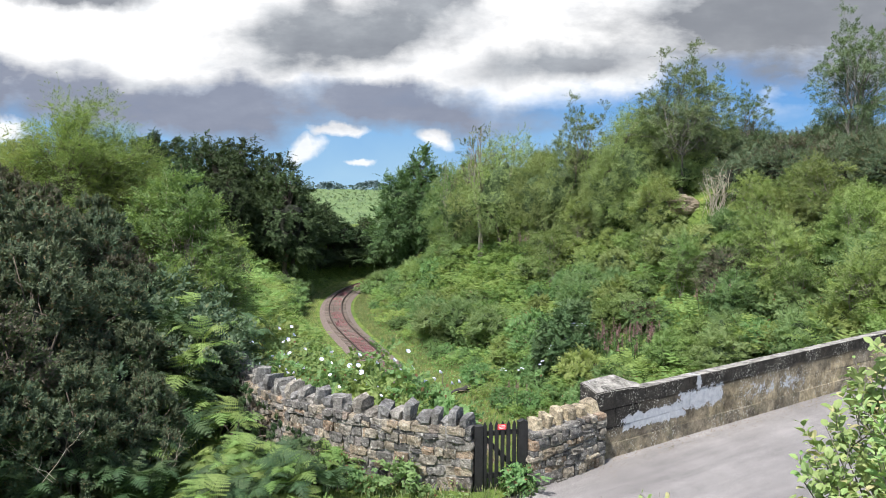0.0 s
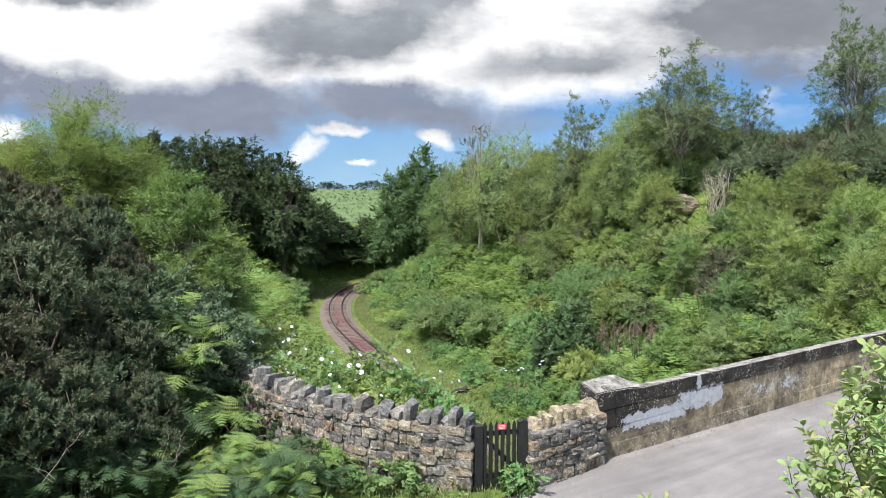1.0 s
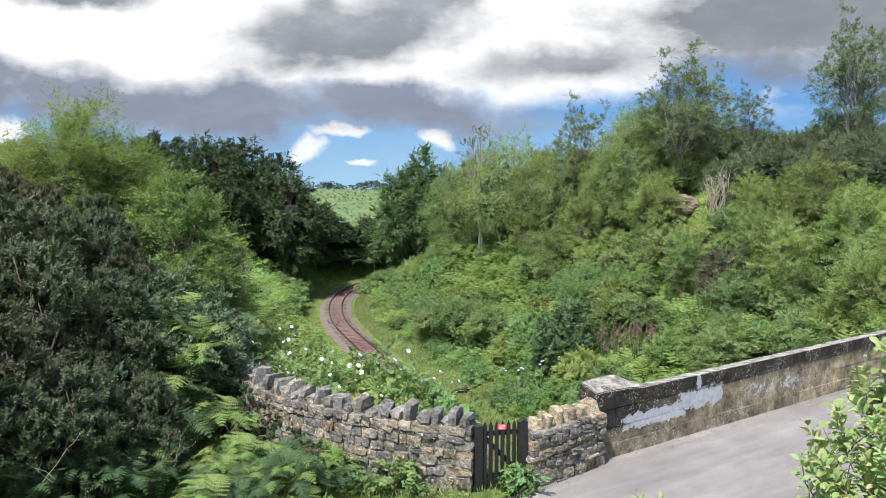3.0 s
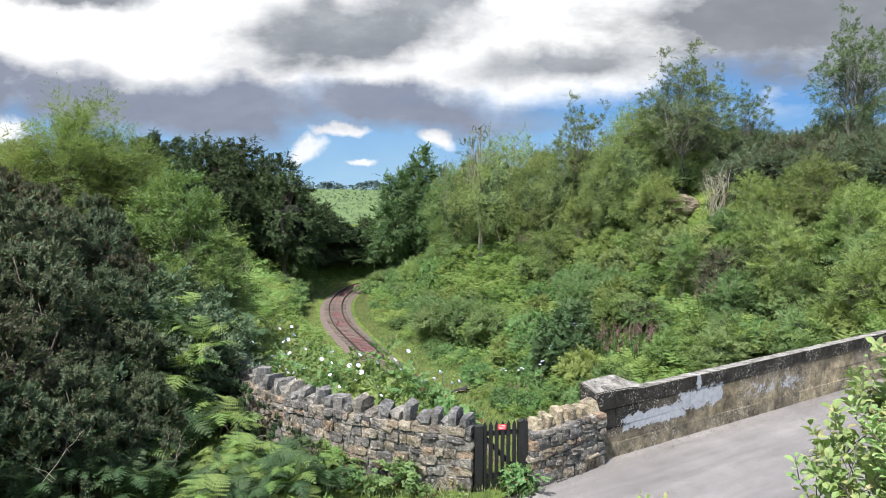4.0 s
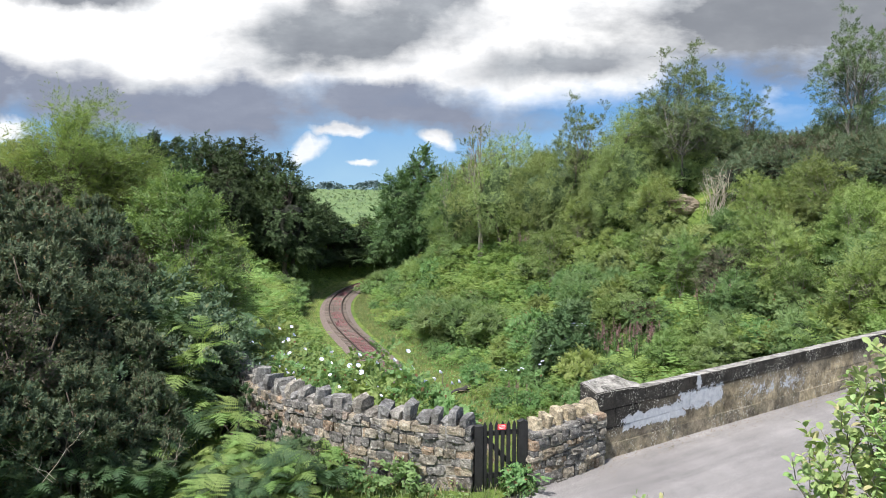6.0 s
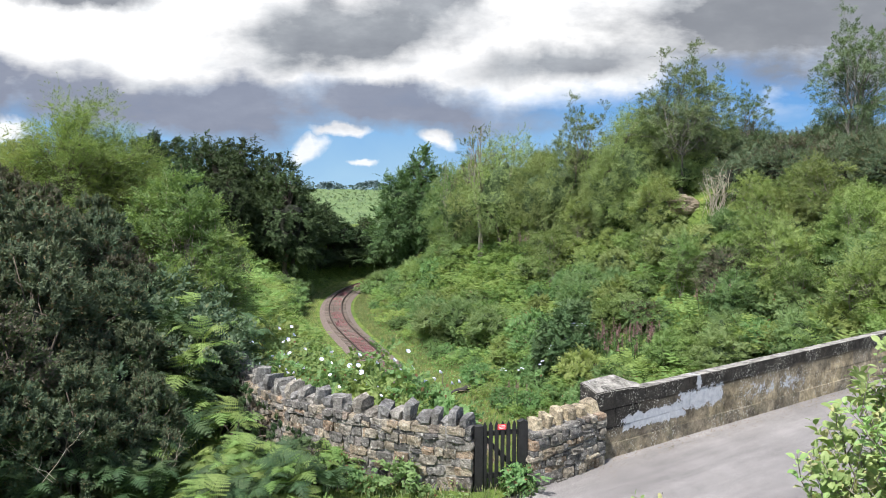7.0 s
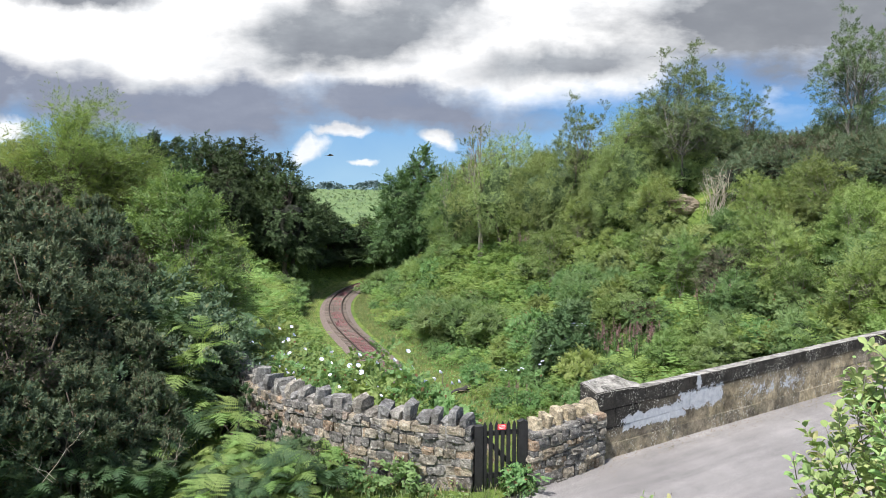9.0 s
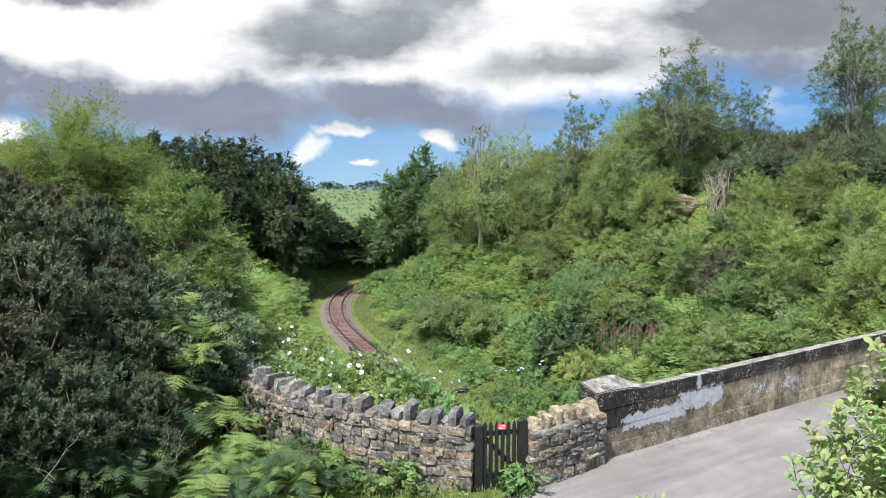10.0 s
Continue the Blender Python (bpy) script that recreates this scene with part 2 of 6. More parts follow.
def puff(rng, centres, radius, count, size, aspect=0.55, up=0.6, droop=0.0, out=None, tri=False, spread=0.9):
    """Leafy sprays round each centre: shoots that fan out, leaves in two rows along each of them."""
    k = len(centres)
    per = 9
    tw = max(2, int(round(count / per)))
    rad = np.repeat(np.broadcast_to(radius, k), tw)
    o = np.repeat(out, tw, 0) if out is not None else np.zeros((k * tw, 3))
    d = unit(unit(rng.normal(size=(k * tw, 3))) * spread + o * 0.75 + np.array([0, 0, 0.22 - droop]))
    start = np.repeat(centres, tw, 0) - o * rad[:, None] * 0.35 + rng.normal(size=d.shape) * rad[:, None] * 0.20
    ln = rad * rng.uniform(0.75, 1.45, k * tw)
    tn = o * 0.55 + np.array([0, 0, up]) + d * 0.15 + rng.normal(size=d.shape) * 0.22
    tn = unit(tn - d * np.sum(tn * d, 1, keepdims=True) * 0.8)
    sd = unit(np.cross(d, tn))
    t = np.tile(np.linspace(0.16, 1.0, per), k * tw) + rng.uniform(-0.06, 0.06, k * tw * per)
    s = np.tile(np.where(np.arange(per) % 2, 1.0, -1.0), k * tw)
    s[per - 1::per] = 0.0
    D, S, N, L = (np.repeat(a, per, 0) for a in (d, sd, tn, ln))
    lf = size * rng.uniform(0.65, 1.35, len(t))
    p = np.repeat(start, per, 0) + D * (L * t)[:, None] + S * (s * lf * 0.42)[:, None] - np.array([0, 0, 1.0]) * (0.18 * L * t * t)[:, None]
    ax = unit(D * 0.75 + S * (s * 0.85)[:, None] + rng.normal(size=D.shape) * 0.15)
    nrm = unit(N + rng.normal(size=D.shape) * 0.26)
    w = lf * aspect * rng.uniform(0.85, 1.2, len(t))
    if tri:
        side = unit(np.cross(ax, nrm))
        a, b, W = p - ax * (lf * 0.5)[:, None], p + ax * (lf * 0.55)[:, None], w[:, None] * 0.72
        m = p + ax * (lf * rng.uniform(-0.12, 0.2, len(t)))[:, None]
        f = np.where(np.arange(len(t)) % 2, 1.0, -1.0)[:, None]
        return np.stack([a + side * W * 0.45 * f, b, m - side * W * f], 1)
    return leaves(p, ax, nrm, lf, w)


def tube(path, radii, sides=5):
    """Verts and faces of a tapered tube."""
    path = np.asarray(path, float)
    d = unit(np.gradient(path, axis=0))
    ref = np.where(abs(d[:, 2:3]) > 0.9, np.array([[1.0, 0, 0]]), np.array([[0, 0, 1.0]]))
    a = unit(np.cross(d, ref))
    b = np.cross(d, a)
    ang = np.arange(sides) * 2 * np.pi / sides
    v = path[:, None] + (a[:, None] * np.cos(ang)[None, :, None] + b[:, None] * np.sin(ang)[None, :, None]) * np.asarray(radii)[:, None, None]
    n = len(path)
    i = np.arange(n - 1)[:, None] * sides + np.arange(sides)
    j = np.arange(n - 1)[:, None] * sides + (np.arange(sides) + 1) % sides
    f = np.stack([i, j, j + sides, i + sides], -1).reshape(-1, 4)
    return v.reshape(-1, 3), f


def join(pieces):
    vs, fs, o = [], [], 0
    for v, f in pieces:
        vs.append(v)
        fs.append(f + o)
        o += len(v)
    return np.vstack(vs), np.vstack(fs)


def bent(rng, a, b, n=6, sag=0.15, lift=0.2):
    a, b = np.asarray(a, float), np.asarray(b, float)
    t = np.linspace(0, 1, n)[:, None]
    ln = np.linalg.norm(b - a)
    p = a + (b - a) * t
    p[:, 2:3] += lift * ln * np.sin(t * np.pi) * 0.5
    p[1:-1] += rng.normal(size=(n - 2, 3)) * ln * sag * 0.25
    return p


def all_round(n, rng):
    """Directions spread evenly over the sphere, a little shaken."""
    k = np.arange(n) + 0.5
    z = 1 - 1.85 * k / n
    a = k * 2.39996
    r = np.sqrt(np.clip(1 - z * z, 0, 1))
    return unit(np.stack([r * np.cos(a), r * np.sin(a), z], 1) + rng.normal(size=(n, 3)) * 0.10)


ICO_V, ICO_F = None, None


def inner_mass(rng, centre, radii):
    """Added lump inside a bush, coloured as shaded foliage: rough, one piece, closes the view through it."""
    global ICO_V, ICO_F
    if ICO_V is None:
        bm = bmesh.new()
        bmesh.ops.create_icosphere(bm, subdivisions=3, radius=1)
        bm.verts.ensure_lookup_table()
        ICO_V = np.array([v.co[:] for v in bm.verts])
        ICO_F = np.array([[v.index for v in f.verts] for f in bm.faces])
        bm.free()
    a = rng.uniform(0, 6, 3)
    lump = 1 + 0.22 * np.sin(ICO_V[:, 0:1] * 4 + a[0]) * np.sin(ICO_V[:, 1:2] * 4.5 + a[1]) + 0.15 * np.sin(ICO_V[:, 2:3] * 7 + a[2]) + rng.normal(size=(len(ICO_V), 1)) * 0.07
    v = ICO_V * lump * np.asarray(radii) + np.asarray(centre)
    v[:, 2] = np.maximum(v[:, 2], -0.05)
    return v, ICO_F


def make_tree(name, seed, height, crown_r, crown_low, clumps, per, leaf, leaf_m, bark_m, trunk_r, label, category="tree",
              clump_r=0.9, limbs=14, aspect=0.55, stems=1, egg=1.0, names=("trunk", "crown"), hollow=0.45, sides=7, lobes=0, heart="twigs", tri=True, droop=0.0, spread=0.9):
    """A tree or bush standing at the origin: tapered stems with limbs and a crown of leafy sprays."""
    rng = np.random.default_rng(seed)
    root = thing(name, Matrix(), label, category)
    mid, half = (height + crown_low) / 2, (height - crown_low) / 2
    n_end = clumps if lobes else min(limbs, clumps)
    if lobes:
        # a closed crown: sprays all over an uneven surface
        d = all_round(clumps, rng)
        lob = 1 + 0.20 * np.sin(d[:, 0] * 4.6 + seed) * np.cos(d[:, 1] * 4.2 + seed * 2) + 0.06 * np.sin(d[:, 2] * 7 + seed) + 0.10 * np.sin(d[:, 0] * 9 + d[:, 1] * 8)
        c = d * (lob * rng.uniform(0.74, 0.98, clumps))[:, None] * np.array([crown_r, crown_r, half])
        c[:, :2] *= (1 - egg * 0.22 * (c[:, 2:3] / half))
    else:
        d = unit(all_round(n_end, rng) + rng.normal(size=(n_end, 3)) * 0.2)
        lob = 1 + 0.18 * np.sin(d[:, 0] * 4.1 + seed) * np.cos(d[:, 1] * 3.7 + seed * 2) + 0.10 * np.sin(d[:, 2] * 6 + seed)
        c = d * (lob * rng.uniform(0.72, 1.0, n_end))[:, None] * np.array([crown_r, crown_r, half])
        c[:, :2] *= (1 - egg * 0.35 * (c[:, 2:3] / half))
    c[:, 2] += mid
    c[:, 2] = np.maximum(c[:, 2], 0.12 * height * 0.3)
    pieces, tops, boughs = [], [], []
    for k in range(stems):
        off = rng.uniform(-1, 1, 2) * crown_r * (0.36 if stems > 1 else 0.05)
        top = np.array([off[0] * 1.6, off[1] * 1.6, crown_low + (height - crown_low) * rng.uniform(0.72, 0.9)])
        p = bent(rng, (off[0] * 0.3, off[1] * 0.3, -0.15), top, 9, 0.12, 0)
        rr = trunk_r / math.sqrt(stems) * np.linspace(1, 0.16, 9)
        rr[0] *= 1.35
        pieces.append(tube(p, rr, sides))
        tops.append(p)
    for i in range(min(limbs, n_end)):
        p = tops[i % stems]
        end = c[i]
        h = np.clip((end[2] - 0.15 - crown_low * 0.35) * rng.uniform(0.45, 0.75), height * 0.04, p[-1, 2] * 0.95)
        j = int(np.clip(np.searchsorted(p[:, 2], h), 1, 8))
        br = bent(rng, p[j], end, 6, 0.22, 0.22)
        r0 = trunk_r * 0.42 * (1 - 0.6 * p[j][2] / height) / math.sqrt(stems) ** 0.5
        pieces.append(tube(br, r0 * np.linspace(1, 0.12, 6), 4))
        boughs.append((br, r0))
    if not lobes:
        # further sprays hang on twigs along the limbs
        more = [c] + [p[-2:] for p in tops]
        for i in range(clumps - n_end):
            br, r0 = boughs[i % len(boughs)]
            t = 5 * rng.uniform(hollow, 1.0)
            j = min(int(t), 4)
            at = br[j] + (br[j + 1] - br[j]) * (t - j)
            away = unit(rng.normal(size=3) + unit(at - np.array([0, 0, mid * 0.7])) * 0.8 + np.array([0, 0, 0.3]))
            e = at + away * clump_r * rng.uniform(0.6, 1.9)
            more.append(e[None])
            pieces.append(tube(np.stack([at, (at + e) / 2 + rng.normal(size=3) * clump_r * 0.12, e]), r0 * np.array([0.34, 0.22, 0.1]), 3))
        c = np.vstack(more)
        c[:, 2] = np.maximum(c[:, 2], 0.05 * height)
    v, f = join(pieces)
    part(names[0], raw_mesh(name + "_" + names[0], v, f, bark_m, True), root)
    out = unit(c - np.array([0, 0, mid * 0.8]))
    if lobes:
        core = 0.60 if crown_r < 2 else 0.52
        # added lump whose dark colour stands for shade between the leaves
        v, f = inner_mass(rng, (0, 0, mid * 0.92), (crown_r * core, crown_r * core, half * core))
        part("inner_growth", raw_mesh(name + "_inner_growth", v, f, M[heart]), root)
    q = puff(rng, c, clump_r * rng.uniform(0.65, 1.25, len(c)), per, leaf, aspect, out=out, tri=tri, droop=droop, spread=spread)
    if lobes:
        # older, larger leaves deeper in the crown
        inner = puff(rng, c - out * clump_r * 0.55, clump_r * 0.8, 36, leaf * 1.5, 0.7, out=out, tri=tri, spread=1.2)
        q = np.concatenate([q, inner])
    part(names[1], leaf_mesh(name + "_" + names[1], q, leaf_m), root)
    return root


def scatter(kinds, spots, rng, size=(0.8, 1.25), sink=0.08, group="", tilt=5):
    """Copies of the kinds at the spots (x, y)."""
    for i, (x, y) in enumerate(spots):
        k = kinds[int(rng.integers(len(kinds)))]
        s = rng.uniform(*size)
        m = pose(x, y, gz(x, y) - sink, rng.uniform(-tilt, tilt), rng.uniform(-tilt, tilt), rng.uniform(0, 360)) @ Matrix.Diagonal((s * rng.uniform(0.9, 1.1), s * rng.uniform(0.9, 1.1), s, 1))
        place(k, m, group)


PLACED = set()


def place(k, m, group=""):
    loc, rot, sc = m.decompose()
    if k.name in PLACED:
        ob = copy_thing(k, Matrix.LocRotScale(loc, rot, None))
    else:
        PLACED.add(k.name)
        ob = k
    ob.matrix_basis = Matrix.LocRotScale(loc, rot, sc)
    if group:
        ob["group"] = group
    return ob


# ---------------------------------------------------------------- ground sheet
def axis_steps(parts):
    out = []
    for a, b, st in parts:
        out.append(np.arange(a, b, st))
    return np.unique(np.concatenate(out + [[parts[-1][1]]]))


def build_ground():
    xs = axis_steps([(-2600, -300, 150), (-300, -80, 12), (-80, -30, 2.0), (-30, 50, 1.0), (50, 120, 2.5), (120, 400, 20), (400, 2600, 150)])
    ys = axis_steps([(-2400, -200, 200), (-200, -12, 12), (-12, 4, 1.0), (4, 30, 0.8), (30, 140, 1.8), (140, 400, 8), (400, 1400, 25), (1400, 2480, 120)])
    X, Y = np.meshgrid(xs, ys)
    Z = ground_z(X.ravel(), Y.ravel())
    v = np.stack([X.ravel(), Y.ravel(), Z], 1)
    n, k = len(xs), len(ys)
    i = (np.arange(k - 1)[:, None] * n + np.arange(n - 1)).ravel()
    f = np.stack([i, i + 1, i + n + 1, i + n], 1)
    m, nt, b = mat_new("earth_and_turf")
    turf = ramp(nt, noise_tex(nt, 0.9, 8, "Object", 0.7), [(0.3, (0.035, 0.055, 0.018)), (0.5, (0.10, 0.15, 0.035)), (0.7, (0.19, 0.21, 0.06))])
    field = ramp(nt, noise_tex(nt, 0.06, 8, "Object", 0.75), [(0.35, (0.075, 0.12, 0.052)), (0.65, (0.13, 0.18, 0.075))])
    geo = nt.nodes.new("ShaderNodeNewGeometry")
    sep = nt.nodes.new("ShaderNodeSeparateXYZ")
    nt.links.new(geo.outputs["Position"], sep.inputs[0])
    fac = calc(nt, "MULTIPLY_ADD", sep.outputs[1], 0.01, -1.8, clamp=True)
    nt.links.new(mix(nt, fac, turf, field), b.inputs["Base Color"])
    b.inputs["Roughness"].default_value = 0.95
    b.inputs["Specular IOR Level"].default_value = 0.1
    bump(nt, b, noise_tex(nt, 5, 6, "Object", 0.7), 0.7, 0.15)
    g = part("ground", raw_mesh("ground", v, f, m, True))
    tagged(g, "uneven grassy earth of a railway cutting and hills beyond", "ground", kind="structure")


build_ground()


# ---------------------------------------------------------------- sky backdrop
def build_sky():
    D = 2450.0
    m = bpy.data.materials.new("cloudy_sky")
    m.use_nodes = True
    nt = m.node_tree
    nt.nodes.remove(nt.nodes["Principled BSDF"])
    tc = nt.nodes.new("ShaderNodeTexCoord")
    sc = nt.nodes.new("ShaderNodeVectorMath")
    sc.operation = "SCALE"
    sc.inputs[3].default_value = 1 / D
    nt.links.new(tc.outputs["Object"], sc.inputs[0])
    # drifting warp makes the edges ragged
    at = sc.outputs[0]
    for scale, detail, rough, wide, tall in ((4.5, 3.0, 0.5, 0.16, 0.10), (15.0, 7.0, 0.6, 0.055, 0.045)):
        warp = nd(nt, "ShaderNodeTexNoise", Scale=scale, Detail=detail, Roughness=rough)
        nt.links.new(sc.outputs[0], warp.inputs["Vector"])
        off = nt.nodes.new("ShaderNodeVectorMath")
        off.operation = "MULTIPLY_ADD"
        off.inputs[1].default_value = (wide, 0, tall)
        off.inputs[2].default_value = (-wide / 2, 0, -tall / 2)
        nt.links.new(warp.outputs["Color"], off.inputs[0])
        add = nt.nodes.new("ShaderNodeVectorMath")
        nt.links.new(at, add.inputs[0])
        nt.links.new(off.outputs[0], add.inputs[1])
        at = add.outputs[0]
    sep = nt.nodes.new("ShaderNodeSeparateXYZ")
    nt.links.new(add.outputs[0], sep.inputs[0])
    u, v = sep.outputs[0], sep.outputs[2]
    st = nd(nt, "ShaderNodeMapping")
    st.inputs["Scale"].default_value = (1, 1, 2.2)
    nt.links.new(sc.outputs[0], st.inputs["Vector"])

    def tex(scale, detail=6.0):
        n = nd(nt, "ShaderNodeTexNoise", Scale=scale, Detail=detail, Roughness=0.58)
        nt.links.new(st.outputs[0], n.inputs["Vector"])
        return n.outputs["Fac"]

    billow = tex(9.0, 9.0)

    def bank(cu, cv, ru, rv, soft=0.5, slope=0.0):
        """Cover of one cloud: 1 inside an ellipse, 0 outside."""
        du = calc(nt, "MULTIPLY_ADD", u, 1 / ru, -cu / ru)
        vv = calc(nt, "MULTIPLY_ADD", u, -slope, v)
        dv = calc(nt, "MULTIPLY_ADD", vv, 1 / rv, -(cv - slope * cu) / rv)
        r = calc(nt, "SQRT", calc(nt, "ADD", calc(nt, "MULTIPLY", du, du), calc(nt, "MULTIPLY", dv, dv)))
        r = calc(nt, "ADD", r, calc(nt, "MULTIPLY_ADD", billow, 1.5, -0.75))
        return calc(nt, "DIVIDE", calc(nt, "SUBTRACT", 1 + soft / 2, r), soft, clamp=True)

    def union(items):
        o = items[0]
        for i in items[1:]:
            o = calc(nt, "MAXIMUM", o, i)
        return o

    blue = ramp(nt, calc(nt, "MULTIPLY_ADD", v, 4.0, 0.0, clamp=True), [(0.0, (0.36, 0.58, 0.80)), (0.45, (0.17, 0.39, 0.74)), (1.0, (0.10, 0.28, 0.70))])
    # white cover everywhere above a ragged lower edge, with openings low down and on the right
    white = calc(nt, "MULTIPLY_ADD", v, 22.0, calc(nt, "MULTIPLY_ADD", tex(7), 1.6, -3.0), clamp=True)
    gap = union([bank(0.40, 0.155, 0.16, 0.035, 0.7, 0.15), bank(0.62, 0.14, 0.2, 0.05, 0.7), bank(0.36, 0.13, 0.17, 0.04, 0.7, 0.1)])
    white = calc(nt, "MULTIPLY", white, calc(nt, "SUBTRACT", 1.0, gap))
    low = union([bank(-0.205, 0.046, 0.022, 0.012, 0.8, 0.0), bank(-0.165, 0.066, 0.04, 0.008, 0.7), bank(-0.128, 0.023, 0.013, 0.004, 0.8), bank(-0.015, 0.058, 0.022, 0.010, 0.8),
                 bank(-0.62, 0.075, 0.06, 0.02, 0.5)])
    white = calc(nt, "MAXIMUM", white, calc(nt, "MULTIPLY", low, 0.95))
    bright = ramp(nt, tex(5.5), [(0.3, (0.82, 0.86, 0.90)), (0.5, (1.05, 1.05, 1.06)), (0.75, (1.2, 1.19, 1.17))])
    col = mix(nt, white, blue, bright)
    # grey undersides
    g1 = union([bank(-0.135, 0.212, 0.165, 0.056, 0.75, 0.12), bank(-0.03, 0.255, 0.07, 0.05, 0.8), bank(0.17, 0.180, 0.13, 0.021, 1.3, 0.15)])
    g2 = union([bank(-0.42, 0.115, 0.30, 0.042, 0.8, -0.06), bank(-0.08, 0.105, 0.18, 0.034, 0.8, -0.02), bank(-0.75, 0.13, 0.3, 0.05, 0.7)])
    g3 = union([bank(0.56, 0.25, 0.31, 0.085, 0.7, 0.12), bank(0.68, 0.22, 0.25, 0.09, 0.5), bank(-0.5, 0.275, 0.08, 0.02, 0.8)])
    grey = calc(nt, "MULTIPLY", union([g1, g2, g3]), calc(nt, "MULTIPLY_ADD", tex(5, 4.0), 0.8, 0.62, clamp=True))
    tone = ramp(nt, tex(6.5), [(0.28, (0.23, 0.25, 0.29)), (0.5, (0.32, 0.345, 0.385)), (0.75, (0.52, 0.55, 0.59))])
    cool = ramp(nt, tex(5.0), [(0.3, (0.20, 0.23, 0.32)), (0.55, (0.28, 0.315, 0.41)), (0.8, (0.46, 0.50, 0.58))])
    tone = mix(nt, calc(nt, "MULTIPLY", g2, 0.9), tone, cool)
    tone = mix(nt, calc(nt, "MULTIPLY", g3, 0.6), tone, (0.23, 0.245, 0.28))
    col = mix(nt, grey, col, tone)
    em = nd(nt, "ShaderNodeEmission", Strength=0.625)
    nt.links.new(col, em.inputs["Color"])
    nt.links.new(em.outputs[0], nt.nodes["Material Output"].inputs["Surface"])
    W = 2600.0
    me = raw_mesh("backdrop", [(-W, 0, -160), (W, 0, -160), (W, 0, 1500), (-W, 0, 1500)], np.array([[0, 1, 2, 3]]), m)
    b = part("backdrop", me, None, "", pose(0, D, 5.3))
    return tagged(b, "blue sky with white cloud and grey undersides drifting slowly", "sky", kind="structure")


backdrop = build_sky()


# ---------------------------------------------------------------- road, bridge deck, parapet
PAR_DIR = np.array([0.843, 0.538])
PAR_OUT = np.array([0.538, -0.843])
PAR_A = np.array([2.92, 12.95])


def road_mat():
    m, nt, b = mat_new("worn_asphalt")
    c1 = ramp(nt, noise_tex(nt, 0.5, 6, "Object", 0.6), [(0.3, (0.145, 0.138, 0.136)), (0.7, (0.235, 0.226, 0.222))])
    c2 = ramp(nt, noise_tex(nt, 60, 3, "Object", 0.8), [(0.3, (0.5, 0.5, 0.5)), (0.7, (1.35, 1.34, 1.32))])
    col = mix(nt, 1.0, c1, c2, "MULTIPLY")
    tc = nt.nodes.new("ShaderNodeTexCoord")
    mp = nd(nt, "ShaderNodeMapping")
    mp.inputs["Rotation"].default_value = (0, 0, radians(-32.5))
    nt.links.new(tc.outputs["Object"], mp.inputs["Vector"])
    m2 = nd(nt, "ShaderNodeMapping")
    m2.inputs["Scale"].default_value = (0.16, 1.3, 1)
    nt.links.new(mp.outputs[0], m2.inputs["Vector"])
    sn = nd(nt, "ShaderNodeTexNoise", Scale=1.6, Detail=7.0, Roughness=0.65)
    nt.links.new(m2.outputs[0], sn.inputs["Vector"])
    col = mix(nt, 1.0, col, ramp(nt, sn.outputs["Fac"], [(0.35, (0.78, 0.77, 0.77)), (0.65, (1.16, 1.15, 1.14))]), "MULTIPLY")
    blot = ramp(nt, noise_tex(nt, 3.5, 7, "Object", 0.75), [(0.56, (0, 0, 0)), (0.72, (0.6, 0.6, 0.6))])
    col = mix(nt, blot, col, (0.11, 0.105, 0.10))
    nt.links.new(col, b.inputs["Base Color"])
    b.inputs["Roughness"].default_value = 0.85
    bump(nt, b, noise_tex(nt, 90, 3, "Object", 0.8), 0.5, 0.01)
    return m


def build_road():
    # in road coordinates: a along the parapet, b from its foot towards the viewer
    a = np.r_[np.arange(-14, 30, 0.5), 40, 60, 90]
    b = np.array([0.0, 0.25, 0.8, 2, 3.2, 4.4, 5.6, 6.2])
    A, B = np.meshgrid(a, b)
    rng = np.random.default_rng(3)
    B = B + np.where(B > 6, rng.normal(size=B.shape) * 0.1, 0)
    # the road swings towards the viewer where it leaves the bridge
    bend = np.clip(-A - 1.6, 0, 20)
    B = B + 0.055 * bend ** 2 + np.where(B < 0.1, 0.28 * np.clip(-A - 1.0, 0, 3) , 0)
    z = 0.02 + 0.03 * np.sin(np.clip(B / 6.2, 0, 1) * np.pi)
    P = PAR_A + A[..., None] * PAR_DIR + B[..., None] * PAR_OUT
    v = np.dstack([P, z[..., None]]).reshape(-1, 3)
    n, k = len(a), len(b)
    i = (np.arange(k - 1)[:, None] * n + np.arange(n - 1)).ravel()
    f = np.stack([i, i + n, i + n + 1, i + 1], 1)
    r = part("road", raw_mesh("road", v, f, road_mat(), True))
    tagged(r, "pale worn grey asphalt lane crossing the bridge", "road", kind="structure")
    # deck and abutment faces under it
    bm = bmesh.new()
    bmesh.ops.create_cube(bm, size=1, matrix=Matrix.Diagonal((17.0, 7.4, 0.7, 1)))
    rz = math.degrees(math.atan2(PAR_DIR[1], PAR_DIR[0]))
    c = PAR_A + PAR_DIR * 5.0 + PAR_OUT * 2.9
    d = part("bridge_deck", (bm, M["gritstone"]), None, "", pose(c[0], c[1], -0.352, 0, 0, rz))
    tagged(d, "stone bridge deck carrying the lane over the railway", "bridge", kind="structure")


